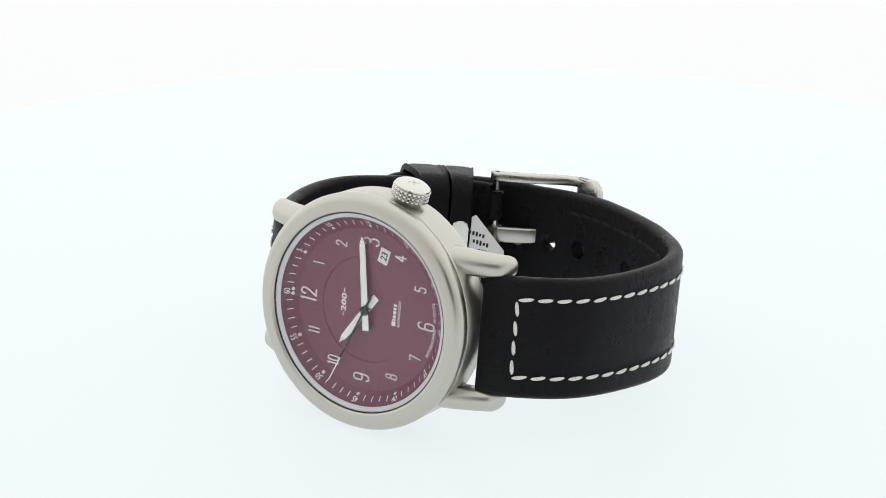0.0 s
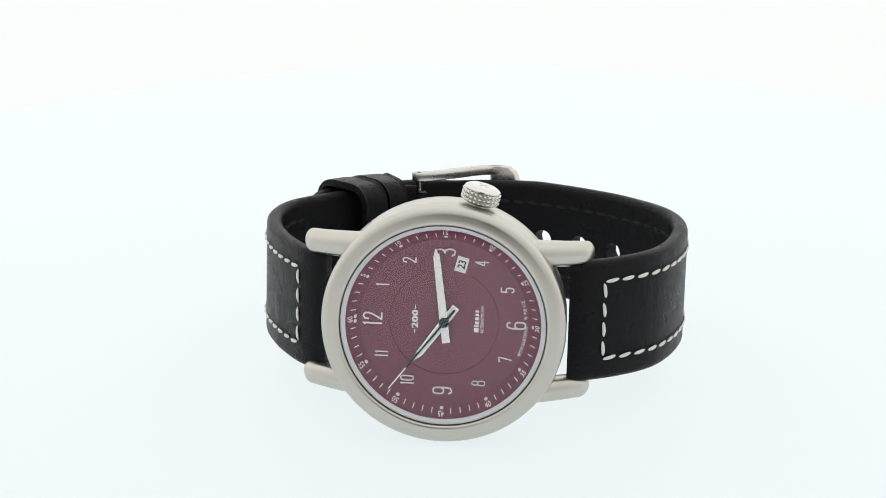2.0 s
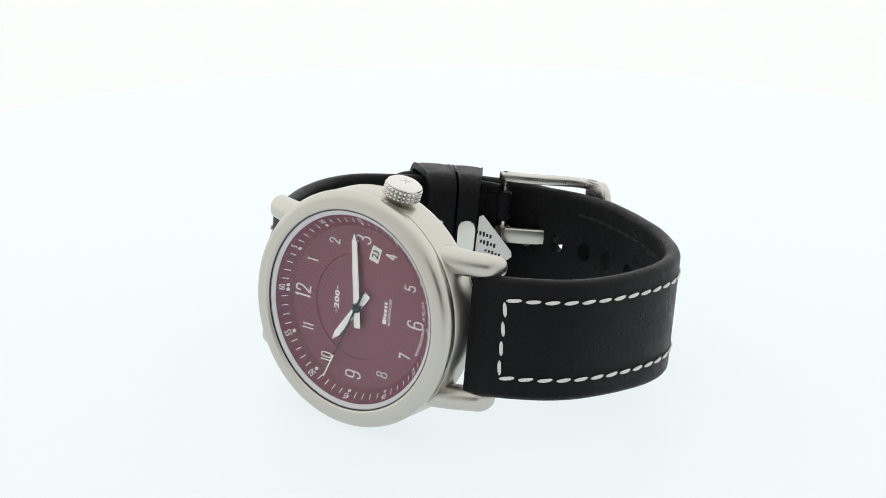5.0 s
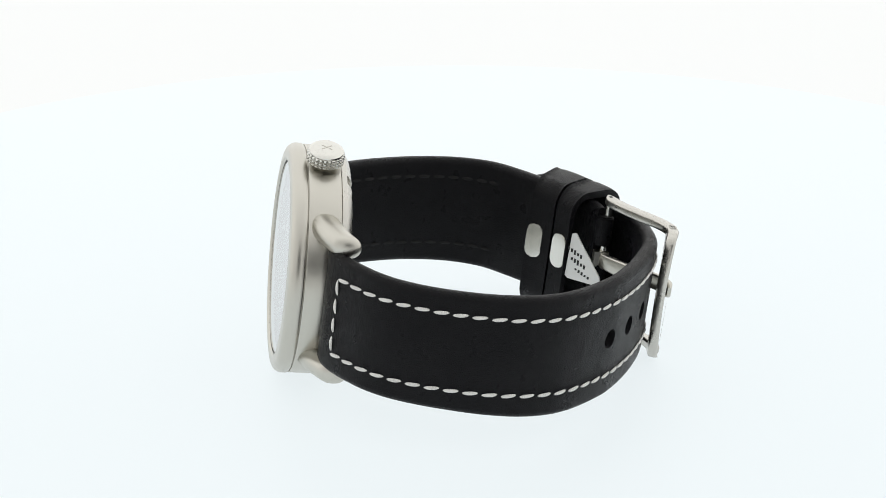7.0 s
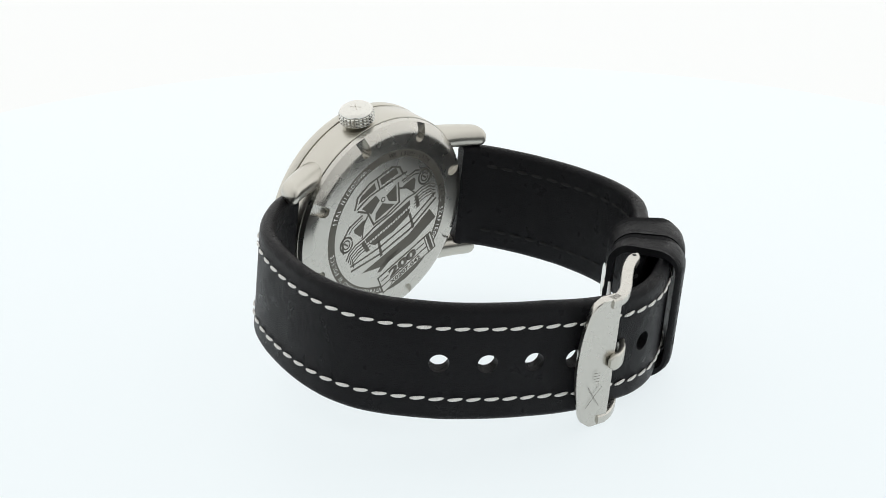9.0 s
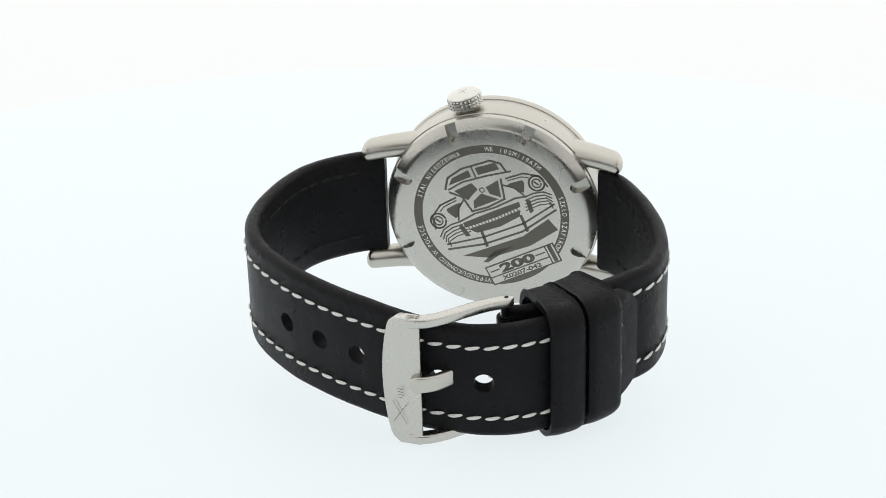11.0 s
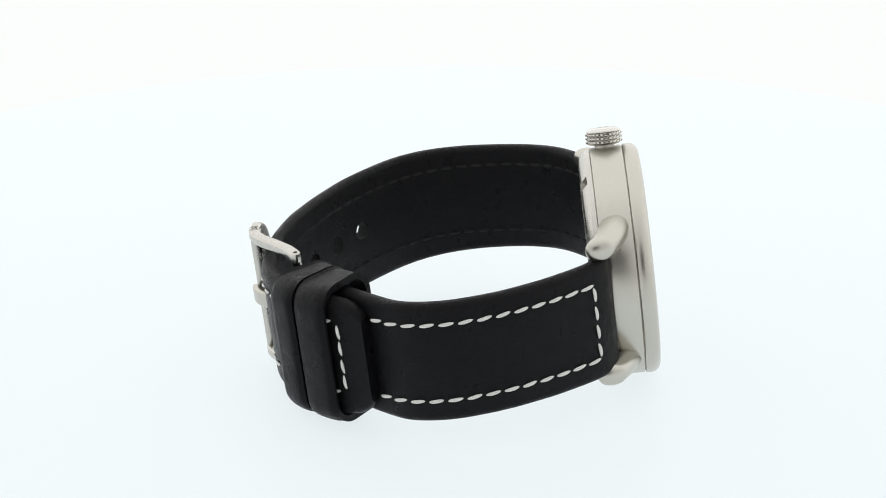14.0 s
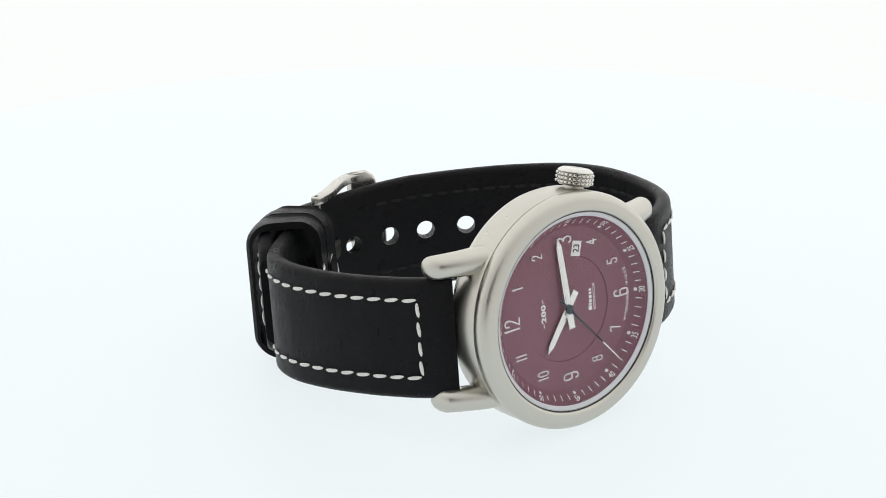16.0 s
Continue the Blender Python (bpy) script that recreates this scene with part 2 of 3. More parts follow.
def lug(sx, sz):
    """A bullet-shaped lug that tapers from the case to a rounded tip behind the strap's end."""
    bm2 = bmesh.new()
    rings = []
    for k in range(23):
        u = math.sin(radians(90 * k / 22)) ** 0.9
        x, y, z = 15.0 + 11.8 * u, 2.6 + 1.9 * u + 2.5 * u * u, 13.1 - 0.5 * u
        ry, rz = 3.15 - 0.6 * u, 2.45 - 0.3 * u
        if u > 0.86:
            q = math.sqrt(max(0.0, 1 - ((u - 0.86) / 0.142) ** 2))
            ry, rz = ry * max(q, 0.06), rz * max(q, 0.06)
        ring = []
        for i in range(20):
            a = 2 * math.pi * i / 20
            c, s = math.cos(a), math.sin(a)
            ring.append((sx * x, y + ry * math.copysign(abs(c) ** 0.9, c), sz * (z + rz * math.copysign(abs(s) ** 0.9, s))))
        rings.append(ring)
    loft(bm2, rings)
    part("lug", bm2, STEEL, case, smooth=60)


for sx in (1, -1):
    for sz in (1, -1):
        lug(sx, sz)

# bezel with rounded shoulder
bm = bmesh.new()
prof = [(18.9, -1.0), (18.9, -3.1), (19.05, -3.42), (19.3, -3.6), (19.65, -3.65), (20.2, -3.55)]
prof += [(20.55 + 1.9 * math.sin(radians(a)), -1.65 - 1.88 * math.cos(radians(a))) for a in range(12, 91, 6)]
prof += [(22.42, -0.78), (22.32, -0.64), (22.1, -0.58), (18.9, -0.58)]
lathe(bm, prof)
part("bezel", bm, STEEL, watch, "broad rounded brushed steel bezel", 35)

# rehaut ring and crystal
bm = bmesh.new()
lathe(bm, [(18.85, -2.3), (18.85, -2.95), (18.75, -3.0), (17.95, -2.62), (17.9, -2.52), (17.95, -2.3)])
part("rehaut", bm, RIM, watch, "pale silver sloping inner ring")
bm = bmesh.new()
lathe(bm, [(18.8, -3.2), (18.91, -3.2), (18.91, -2.5), (18.8, -2.5), (18.8, -3.2)])
part("gasket", bm, BLACK_PRINT, watch, "thin dark gasket round the crystal", 30)
bm = bmesh.new()
dome = [(r, -3.55 + 0.3 * (r / 18.0) ** 2) for r in (0, 4, 8, 12, 15, 17, 18.3)]
lathe(bm, dome + [(18.65, -3.1), (18.79, -2.95), (18.79, -2.55), (18.3, -2.5)] + [(r, -2.75 + 0.25 * (r / 18.0) ** 2) for r in (15, 12, 8, 4, 0)], 96)
crystal = part("crystal", bm, GLASS, watch, "clear slightly domed crystal")
crystal.visible_shadow = False
crystal.data.materials.append(CLEAR)
for face in crystal.data.polygons:
    if face.normal.y > -0.2:
        face.material_index = 1

# dial with a sunk middle
bm = bmesh.new()
lathe(bm, [(18.1, 0.5), (18.1, -2.5), (17.95, -2.5), (15.5, -0.02), (15.45, 0.0), (10.2, 0.0), (10.1, 0.03), (9.98, 0.24), (9.85, 0.27), (0, 0.27)], 128)
dial = part("dial", bm, DIAL, watch, "burgundy lacquered dial, sunken centre, sloping minute flange", 30)


def on_part(name, bm2, mat, parent, m, label=""):
    return part(name, bm2, mat, parent, label, 0, m)


def oval(x0, x1, y0, y1, n=14):
    """A slim upright loop with round ends, as (x, y) points."""
    cx, cy, rx, ry = (x0 + x1) / 2, (y0 + y1) / 2, (x1 - x0) / 2, (y1 - y0) / 2
    out = []
    for k in range(n + 1):
        a = 2 * math.pi * k / n
        c, q = math.cos(a), math.sin(a)
        out.append((cx + rx * math.copysign(abs(c) ** 0.55, c), cy + ry * math.copysign(abs(q) ** 0.75, q)))
    return out


DIGITS = {"0": [oval(0, 1, 0, 1)], "1": [[(0.5, 0), (0.5, 1), (0.2, 0.86)]],
          "2": [[(0.02, 0.72), (0.1, 0.92), (0.5, 1), (0.9, 0.92), (0.98, 0.72), (0.8, 0.5), (0, 0), (1, 0)]],
          "3": [[(0, 0.84), (0.2, 0.97), (0.55, 1), (0.88, 0.93), (0.95, 0.76), (0.8, 0.6), (0.4, 0.55), (0.85, 0.5), (1, 0.34), (0.98, 0.17), (0.8, 0.03), (0.45, 0), (0.15, 0.04), (0, 0.16)]],
          "4": [[(0.72, 0), (0.72, 1), (0, 0.3), (1.05, 0.3)]],
          "5": [[(0.95, 1), (0.1, 1), (0.06, 0.56), (0.5, 0.62), (0.88, 0.55), (1, 0.32), (0.88, 0.07), (0.5, 0), (0.12, 0.05), (0, 0.17)]],
          "6": [[(0.95, 0.84), (0.8, 0.97), (0.5, 1), (0.14, 0.93), (0, 0.75), (0, 0.3)], oval(0, 1, 0, 0.56)],
          "7": [[(0, 0.92), (0, 1), (1, 1), (0.4, 0)]],
          "8": [oval(0.08, 0.92, 0.54, 1), oval(0, 1, 0, 0.54)],
          "9": [oval(0, 1, 0.44, 1), [(1, 0.7), (1, 0.25), (0.86, 0.07), (0.5, 0), (0.2, 0.03), (0.05, 0.16)]]}


def numeral(body, tall, wide, line, deep):
    """Slim raised figures in the xy plane, drawn with strokes of one width and centred."""
    bm2 = bmesh.new()
    x = 0.0
    for ch in body:
        w = wide * (0.45 if ch == "1" else 1.0)
        for path in DIGITS[ch]:
            stroke(bm2, [(x + w * u, tall * v) for u, v in path], line, -deep, 0.0)
        x += w + wide * 0.42
    half = (x - wide * 0.42) / 2
    for v in bm2.verts:
        v.co = Vector((v.co.x - half, v.co.z - tall / 2, -v.co.y))
    return bm2


for h in range(1, 13):
    a = radians(30 * h)
    big = h % 3 == 0
    on_part("numeral", numeral(str(h), 3.4 if big else 2.35, 1.2 if big else 0.85, 0.27 if big else 0.21, 0.24), SILVER, dial,
            on_dial(-13.2 * math.cos(a), 13.2 * math.sin(a), 90, -0.004), "raised silver numeral")

SLOPE = 45.3


def on_flange(r, k, lean=SLOPE, flip=0):
    """Pose on the sloping flange at a minute, upright to the outside, leaning with the slope."""
    a = 2 * math.pi * k / 60
    y = -(r - 15.5) * math.tan(radians(SLOPE)) - 0.03
    return on_dial(-r * math.cos(a), r * math.sin(a), 90 - 6 * k + flip, y) @ Matrix.Rotation(radians(-lean if flip else lean), 4, "X")


tick = None
for k in range(60):
    if k % 5 == 0:
        flip = 180 if 17 < k < 43 else 0
        on_part("minute_numeral", writing(str(k or 60), 1.25, 0.72, 0.014, 0.02), PRINT, dial, on_flange(17.15, k, SLOPE, flip))
        bm = bmesh.new()
        for side in ((-0.45, 0.45) if k == 0 else (0,)):
            bmesh.ops.create_circle(bm, cap_ends=True, segments=14, radius=0.36, matrix=Matrix.Translation((side, 0, 0.01)))
        on_part("minute_dot", bm, PRINT, dial, on_flange(16.3, k))
    elif tick is None:
        bm = bmesh.new()
        box(bm, 0.17, 1.25, 0.02)
        tick = on_part("minute_tick", bm, PRINT, dial, on_flange(16.75, k))
    else:
        again("minute_tick", tick.data, dial, on_flange(16.75, k))

# printing on the dial
on_part("model_number", writing("200", 1.2, 1.45, 0.05, 0.02, 1.1), PRINT, dial, on_dial(-5.4, 0.2, 90, 0.265))
bm = bmesh.new()
for x0, x1 in ((-2.75, -1.95), (1.95, 2.75)):
    box(bm, x1 - x0, 0.14, 0.02, Matrix.Translation(((x0 + x1) / 2, 0, 0)))
on_part("strike_bar", bm, PRINT, dial, on_dial(-5.4, 0.2, 90, 0.26))
bm = bmesh.new()
for i, w in enumerate((0.85, 0.3, 0.55, 0.6, 0.42, 0.42)):
    x = (-1.95, -1.2, -0.6, 0.2, 0.95, 1.6)[i]
    box(bm, w, 0.85 if i < 2 else 0.66, 0.02, Matrix.Translation((x, -0.1 if i > 1 else 0, 0)))
on_part("maker_mark", bm, PRINT, dial, on_dial(5.9, 0.6, 90, 0.26))
on_part("dial_print", writing("AUTOMATYCZNY", 0.62, 0.72, 0.0, 0.02), PRINT, dial, on_dial(6.95, 0.7, 90, 0.265))


def curved(body, radius, middle, height, squeeze, mat, parent, y, outward=True, back=False, name="dial_print", depth=0.02, space=0.75):
    """Letters set one by one along a circle; middle: degrees counter-clockwise from the right of the drawing."""
    step = math.degrees(height * space / radius)
    for i, ch in enumerate(body):
        if ch == " ":
            continue
        off = (i - (len(body) - 1) / 2) * step
        a = middle - off if outward else middle + off
        turn = a - 90 if outward else a + 90
        x, z = radius * math.cos(radians(a)), radius * math.sin(radians(a))
        h = height * (0.3 if ch in "-." else 1.0)
        bm2 = writing(ch, h, squeeze, 0.0, depth)
        on_part(name, bm2, mat, parent, on_back(-x, z, turn, y) if back else on_dial(x, z, turn, y))


curved("WYPRODUKOWANO", 15.0, -11.5, 0.62, 0.72, PRINT, dial, -0.004, outward=False, space=0.72)
curved("W POLSCE", 15.0, 11.5, 0.62, 0.72, PRINT, dial, -0.004, outward=False, space=0.72)

# date window
bm = bmesh.new()
prism(bm, [(x, z) for x, z in rounded(1.9, 2.6, 0.1, 2)], -0.03, 0.02)
plate = part("date_window", bm, PAPER, dial, "white date window", 0, pose(2.95 * MM, 0, 11.0 * MM, 0, 14, 0))
bm = bmesh.new()
for a, c, w, d in ((0, 1.36, 2.1, 0.14), (0, -1.36, 2.1, 0.14)):
    box(bm, w, 0.16, d, Matrix.Translation((a, -0.03, c)))
for a in (-1.0, 1.0):
    box(bm, 0.14, 0.16, 2.8, Matrix.Translation((a, -0.03, 0)))
part("date_frame", bm, SILVER, dial, "silver date frame", 0, pose(2.95 * MM, 0, 11.0 * MM, 0, 14, 0))
on_part("date_number", writing("23", 1.45, 0.85, 0.02, 0.02), BLACK_PRINT, dial, on_dial(2.95, 11.0, 76, -0.035), "black date number")


# pointers of the watch; each drawn along +z and turned about the dial's middle
def pointer(name, length, tail, w, tip, y, label):
    outer = [(-w / 2, 0.9), (-w * 0.42, length - tip), (0, length), (w * 0.42, length - tip), (w / 2, 0.9),
             (w * 0.5, 0.3), (w * 0.5, -tail), (-w * 0.5, -tail), (-w * 0.5, 0.3)]
    bm2 = bmesh.new()
    prism(bm2, outer, y - 0.09, y + 0.09)
    ob = part(name, bm2, STEEL_POLISHED, watch, label, 0)
    bm2 = bmesh.new()
    prism(bm2, [(-w * 0.3, 1.3), (-w * 0.27, length - tip - 0.1), (0, length - 0.8), (w * 0.27, length - tip - 0.1), (w * 0.3, 1.3)], y - 0.12, y - 0.085)
    part("lume_strip", bm2, LUME, ob, "white lume filling", 0)
    bm2 = bmesh.new()
    prism(bm2, [(-w * 0.36, -1.0), (w * 0.36, -1.0), (w * 0.36, -tail + 0.2), (-w * 0.36, -tail + 0.2)], y - 0.12, y - 0.085)
    part("lume_tail", bm2, LUME, ob, "white lume filling", 0)
    return ob


def clock_turn(deg):
    """Pose of a pointer that shows so many degrees clockwise from the 12, which lies towards -x."""
    return pose(0, 0, 0, 0, deg - 90, 0)


hour = pointer("hour_hand", 9.3, 3.7, 1.5, 1.6, -0.30, "steel hour hand with white filling")
hour.matrix_basis = clock_turn(-54.5)
minute = pointer("minute_hand", 14.2, 3.9, 1.5, 1.7, -0.62, "steel minute hand with white filling")
minute.matrix_basis = clock_turn(82.5)
bm = bmesh.new()
prism(bm, [(-0.22, -3.2), (0.22, -3.2), (0.13, 11.2), (-0.13, 11.2)], -0.98, -0.88)
lathe(bm, [(0, -1.15), (0.75, -1.12), (0.9, -1.0), (0.9, -0.8), (0, -0.8)], 32)
second = part("second_hand", bm, DARK_STEEL, watch, "thin dark second hand with white tip", 0)
bm = bmesh.new()
prism(bm, [(-0.13, 11.2), (0.13, 11.2), (0.1, 16.4), (-0.1, 16.4)], -0.98, -0.88)
part("white_tip", bm, LUME, second, "white painted tip", 0)
bm = bmesh.new()
lathe(bm, [(0, -0.85), (0.7, -0.85), (0.85, -0.75), (0.85, 0.1), (0, 0.1)], 32)
part("cannon_pinion", bm, STEEL_POLISHED, watch)

# crown on the side of the case
crown = part("crown", (lambda q: (lathe(q, [(0, 0.2), (1.9, 0.2), (1.9, 1.5), (0, 1.5)], 40), q)[1])(bmesh.new()), STEEL, watch, "steel crown with knurled edge",
             40, pose(0, 2.75 * MM, 0, 0, 14.1, 0) @ Matrix.Translation((0, 0, 21.5 * MM)) @ Matrix.Rotation(radians(90), 4, "X"))
bm = bmesh.new()
rings, TEETH, ROWS = [], 26, 3
for k in range(ROWS * 4 + 1):
    row = []
    for i in range(TEETH * 4):
        bump = (0.0, 1.0, 1.0, 0.9)[i % 4] * (0.0, 0.9, 1.0, 0.9)[k % 4]
        a = 2 * math.pi * i / (TEETH * 4)
        r = 3.12 + 0.5 * bump
        row.append((r * math.cos(a), 1.5 + 2.2 * k / (ROWS * 4), r * math.sin(a)))
    rings.append(row)


def ring_at(r, y):
    return [(r * math.cos(2 * math.pi * i / (TEETH * 4)), y, r * math.sin(2 * math.pi * i / (TEETH * 4))) for i in range(TEETH * 4)]


loft(bm, [ring_at(2.9, 1.3)] + rings + [ring_at(3.35, 3.8), ring_at(3.3, 4.0), ring_at(2.75, 4.4), ring_at(2.6, 4.45), ring_at(1.5, 4.55), ring_at(0.5, 4.58)])
part("knurled_cap", bm, STEEL_POLISHED, crown, smooth=35)
bm = bmesh.new()
for a in (35, -35):
    box(bm, 0.22, 0.06, 2.3, Matrix.Translation((0, 4.57, 0)) @ Matrix.Rotation(radians(a), 4, "Y"))
part("crown_mark", bm, STEEL, crown, "small raised crossed mark", 0)
# case back, with wrench slots cut in its edge
bm = bmesh.new()
lathe(bm, [(0, 5.7), (21.4, 5.7), (21.4, 5.9), (21.95, 5.92), (22.0, 6.0), (21.75, 6.9), (21.4, 7.2), (20.3, 7.95), (19.8, 8.15), (19.2, 8.2), (16.2, 8.2), (0, 8.2)], 160)
back = part("case_back", bm, STEEL_BACK, watch, "screwed steel case back with engraving", 25)


def cut(ob, cutters, mat=None):
    """Cut closed shapes out of a mesh for good."""
    for q in cutters:
        bmesh.ops.recalc_face_normals(q, faces=q.faces)
    me = bpy.data.meshes.new("cutter")
    whole = bmesh.new()
    for q in cutters:
        tmp = bpy.data.meshes.new("tmp")
        q.to_mesh(tmp)
        whole.from_mesh(tmp)
        bpy.data.meshes.remove(tmp)
        q.free()
    bmesh.ops.scale(whole, vec=(MM, MM, MM), verts=whole.verts)
    whole.to_mesh(me)
    whole.free()
    knife = new("cutter", me)
    knife.matrix_world = Matrix()
    work = new("work", ob.data)
    mod = work.modifiers.new("cut", "BOOLEAN")
    mod.operation, mod.solver, mod.object = "DIFFERENCE", "EXACT", knife
    bpy.context.view_layer.update()
    out = bpy.data.meshes.new_from_object(work.evaluated_get(bpy.context.evaluated_depsgraph_get()))
    if len(out.polygons) > 10:
        old = ob.data
        out.name = old.name
        ob.data = out
    bpy.data.objects.remove(work)
    bpy.data.objects.remove(knife)
    bm2 = bmesh.new()
    bm2.from_mesh(ob.data)
    for f in bm2.faces:
        f.smooth = True
    for e in bm2.edges:
        e.smooth = not (len(e.link_faces) == 2 and e.calc_face_angle(0) > radians(30))
    bm2.to_mesh(ob.data)
    bm2.free()


slots = []
for k in range(8):
    a = radians(23 + 45 * k)
    q = bmesh.new()
    pts = [(18.9 + 1.15 * math.cos(radians(t)) * 1.0, 1.15 * math.sin(radians(t))) for t in range(90, 271, 20)] + [(23.5, -1.15), (23.5, 1.15)]
    prism(q, [(-(x * math.cos(a) - z * math.sin(a)), x * math.sin(a) + z * math.cos(a)) for x, z in pts], 7.0, 12)
    slots.append(q)
cut(back, slots)

# engraving: ring of writing and an old car seen from the front
ART = 26.0
bm = bmesh.new()
lathe(bm, [(14.35, 8.15), (14.35, 8.215), (16.15, 8.215), (16.15, 8.15)], 128)
part("engraved_ring", bm, ENGRAVED, back, "dark etched ring", 0)
curved("STAL NIERDZEWNA", 15.25, ART + 115, 1.0, 0.8, STEEL_POLISHED, back, 8.215, True, True, "ring_letter", 0.02, 0.95)
curved("WR 100M/10ATM", 15.25, ART + 45, 1.0, 0.8, STEEL_POLISHED, back, 8.215, True, True, "ring_letter", 0.02, 0.95)
curved("SZK\u0141O SZAFIROWE", 15.25, ART - 32, 1.0, 0.8, STEEL_POLISHED, back, 8.215, True, True, "ring_letter", 0.02, 0.95)
curved("WYPRODUKOWANO W POLSCE", 15.25, ART + 205, 1.0, 0.8, STEEL_POLISHED, back, 8.215, True, True, "ring_letter", 0.02, 0.95)


def art(name, draw, mat=ENGRAVED, y=8.2, d=0.02, label=""):
    """A piece of the engraving, drawn in (u, v) as seen from behind, turned with the picture."""
    bm2 = bmesh.new()
    draw(bm2, y - 0.02, y + d)
    c, s = math.cos(radians(ART)), math.sin(radians(ART))
    for v in bm2.verts:
        u, w = v.co.x, v.co.z
        v.co.x, v.co.z = -(u * c - w * s), u * s + w * c
    return part(name, bm2, mat, back, label, 0)


def ellipse(cx, cy, rx, ry, n=28, a0=0, a1=360):
    return [(cx + rx * math.cos(radians(a0 + (a1 - a0) * i / n)), cy + ry * math.sin(radians(a0 + (a1 - a0) * i / n))) for i in range(n + (a1 - a0 < 360))]


art("engraved_cabin", lambda q, a, b2: (
    stroke(q, [(-6.1, 9.0), (-4.5, 11.2), (-0.9, 12.0), (5.4, 11.4), (7.1, 10.0), (7.4, 7.7)], 0.45, a, b2),
    stroke(q, [(-5.5, 8.7), (-2.0, 9.2), (3.0, 8.6), (8.3, 7.6)], 0.4, a, b2), stroke(q, [(1.2, 11.8), (1.0, 9.1)], 0.35, a, b2),
    prism(q, [(-5.0, 9.6), (-3.7, 10.8), (0.3, 11.2), (0.2, 9.6)], a, b2), prism(q, [(1.7, 9.4), (1.8, 11.1), (6.2, 10.6), (6.4, 8.9)], a, b2)), label="engraved car cabin")
art("engraved_bonnet", lambda q, a, b2: (
    stroke(q, [(-5.6, 8.1), (-3.6, 6.1), (-3.2, 2.4), (0.2, 2.0), (4.3, 2.4), (5.6, 6.8)], 0.45, a, b2),
    prism(q, [(-4.6, 8.0), (-0.4, 8.3), (0.1, 6.5), (-2.9, 5.0)], a, b2), prism(q, [(1.9, 6.3), (5.0, 6.8), (3.8, 3.0), (2.0, 4.6)], a, b2),
    prism(q, [(0.4, 5.4), (1.2, 4.6), (3.2, 2.8), (-2.6, 2.8), (-1.9, 4.4)], a, b2),
    stroke(q, ellipse(0.9, 6.0, 0.5, 0.5, 12), 0.25, a, b2)), label="engraved car bonnet")
for side in (-1, 1):
    art("engraved_wing", lambda q, a, b2: (
        stroke(q, [(0.8 + side * t, z) for t, z in ((5.8, 6.5), (9.6, 6.2), (12.4, 4.4), (13.0, 1.6))], 0.4, a, b2),
        stroke(q, [(0.8 + side * t, z) for t, z in ((4.6, 5.4), (6.4, 4.0), (7.6, 1.6))], 0.35, a, b2),
        prism(q, [(0.8 + side * t, z) for t, z in ((4.8, 4.9), (6.2, 5.2), (8.8, 4.9), (8.9, 4.1), (7.9, 2.2), (7.0, 2.6), (6.2, 4.2))], a, b2),
        [stroke(q, [(0.8 + side * t, z - d) for t, z in ((7.6 - 0.4 * d, 1.2), (9.6, 1.3), (11.6, 0.8), (12.9 - 0.35 * d, -0.4))], 0.32 - 0.03 * d, a, b2) for d in (0, 0.75, 1.5, 2.2, 2.9)],
        prism(q, [(0.8 + side * t, z) for t, z in ((7.4, 0.4), (8.3, 0.2), (7.9, -2.4), (6.9, -2.6))], a, b2),
        stroke(q, [(0.8 + side * t, z) for t, z in ((6.0, 5.9), (9.0, 5.6), (10.2, 4.9))], 0.25, a, b2)), label="engraved car wing")
    art("engraved_headlamp", lambda q, a, b2: (
        stroke(q, ellipse(0.6 + side * 11.4, 3.1, 1.6, 1.7, 24), 0.4, a, b2), stroke(q, ellipse(0.6 + side * 11.4, 3.1, 0.9, 1.0, 18), 0.3, a, b2),
        stroke(q, [(0.3 + side * 11.4, 3.6), (0.8 + side * 11.4, 2.7)], 0.4, a, b2)), label="engraved round headlamp")
art("engraved_grille", lambda q, a, b2: (
    stroke(q, [(-6.7, 1.2), (-3.1, 1.7), (1.5, 1.4), (6.3, 1.7), (8.8, 1.2)], 0.4, a, b2),
    prism(q, [(-6.3, 0.7), (0.5, 0.8), (6.8, 0.7), (6.5, -0.5), (0.6, -0.7), (-6.2, -0.5)], a, b2),
    prism(q, [(-5.8, -1.1), (0.6, -1.3), (6.2, -1.1), (5.5, -2.4), (0.7, -3.0), (-4.5, -2.5)], a, b2),
    [stroke(q, [(x, -0.5), (x, -1.2)], 0.22, a, b2) for x in np.arange(-5.6, 6.1, 0.75)]), label="engraved car grille")
art("engraved_bumper", lambda q, a, b2: (
    stroke(q, [(-11.6, -2.6), (-3.6, -3.9), (5.3, -4.2), (13.2, -2.6)], 0.4, a, b2), stroke(q, [(-11.9, -3.7), (-4.5, -5.4), (4.3, -5.8), (13.0, -3.9)], 0.45, a, b2),
    stroke(q, [(-3.5, -2.4), (-4.0, -6.0)], 0.65, a, b2), stroke(q, [(5.7, -2.4), (5.4, -6.0)], 0.65, a, b2)), label="engraved car bumper")
art("engraved_shadow", lambda q, a, b2: (
    prism(q, [(-9.8, -6.2), (-3.8, -6.5), (3.9, -6.8), (10.6, -5.2), (11.4, -8.2), (4.4, -9.4), (-4.6, -8.8)], a, b2),
    prism(q, [(1.0, -8.1), (-5.6, -9.6), (-6.4, -9.1), (-2.8, -7.6)], a, b2)), label="engraved ground shadow")
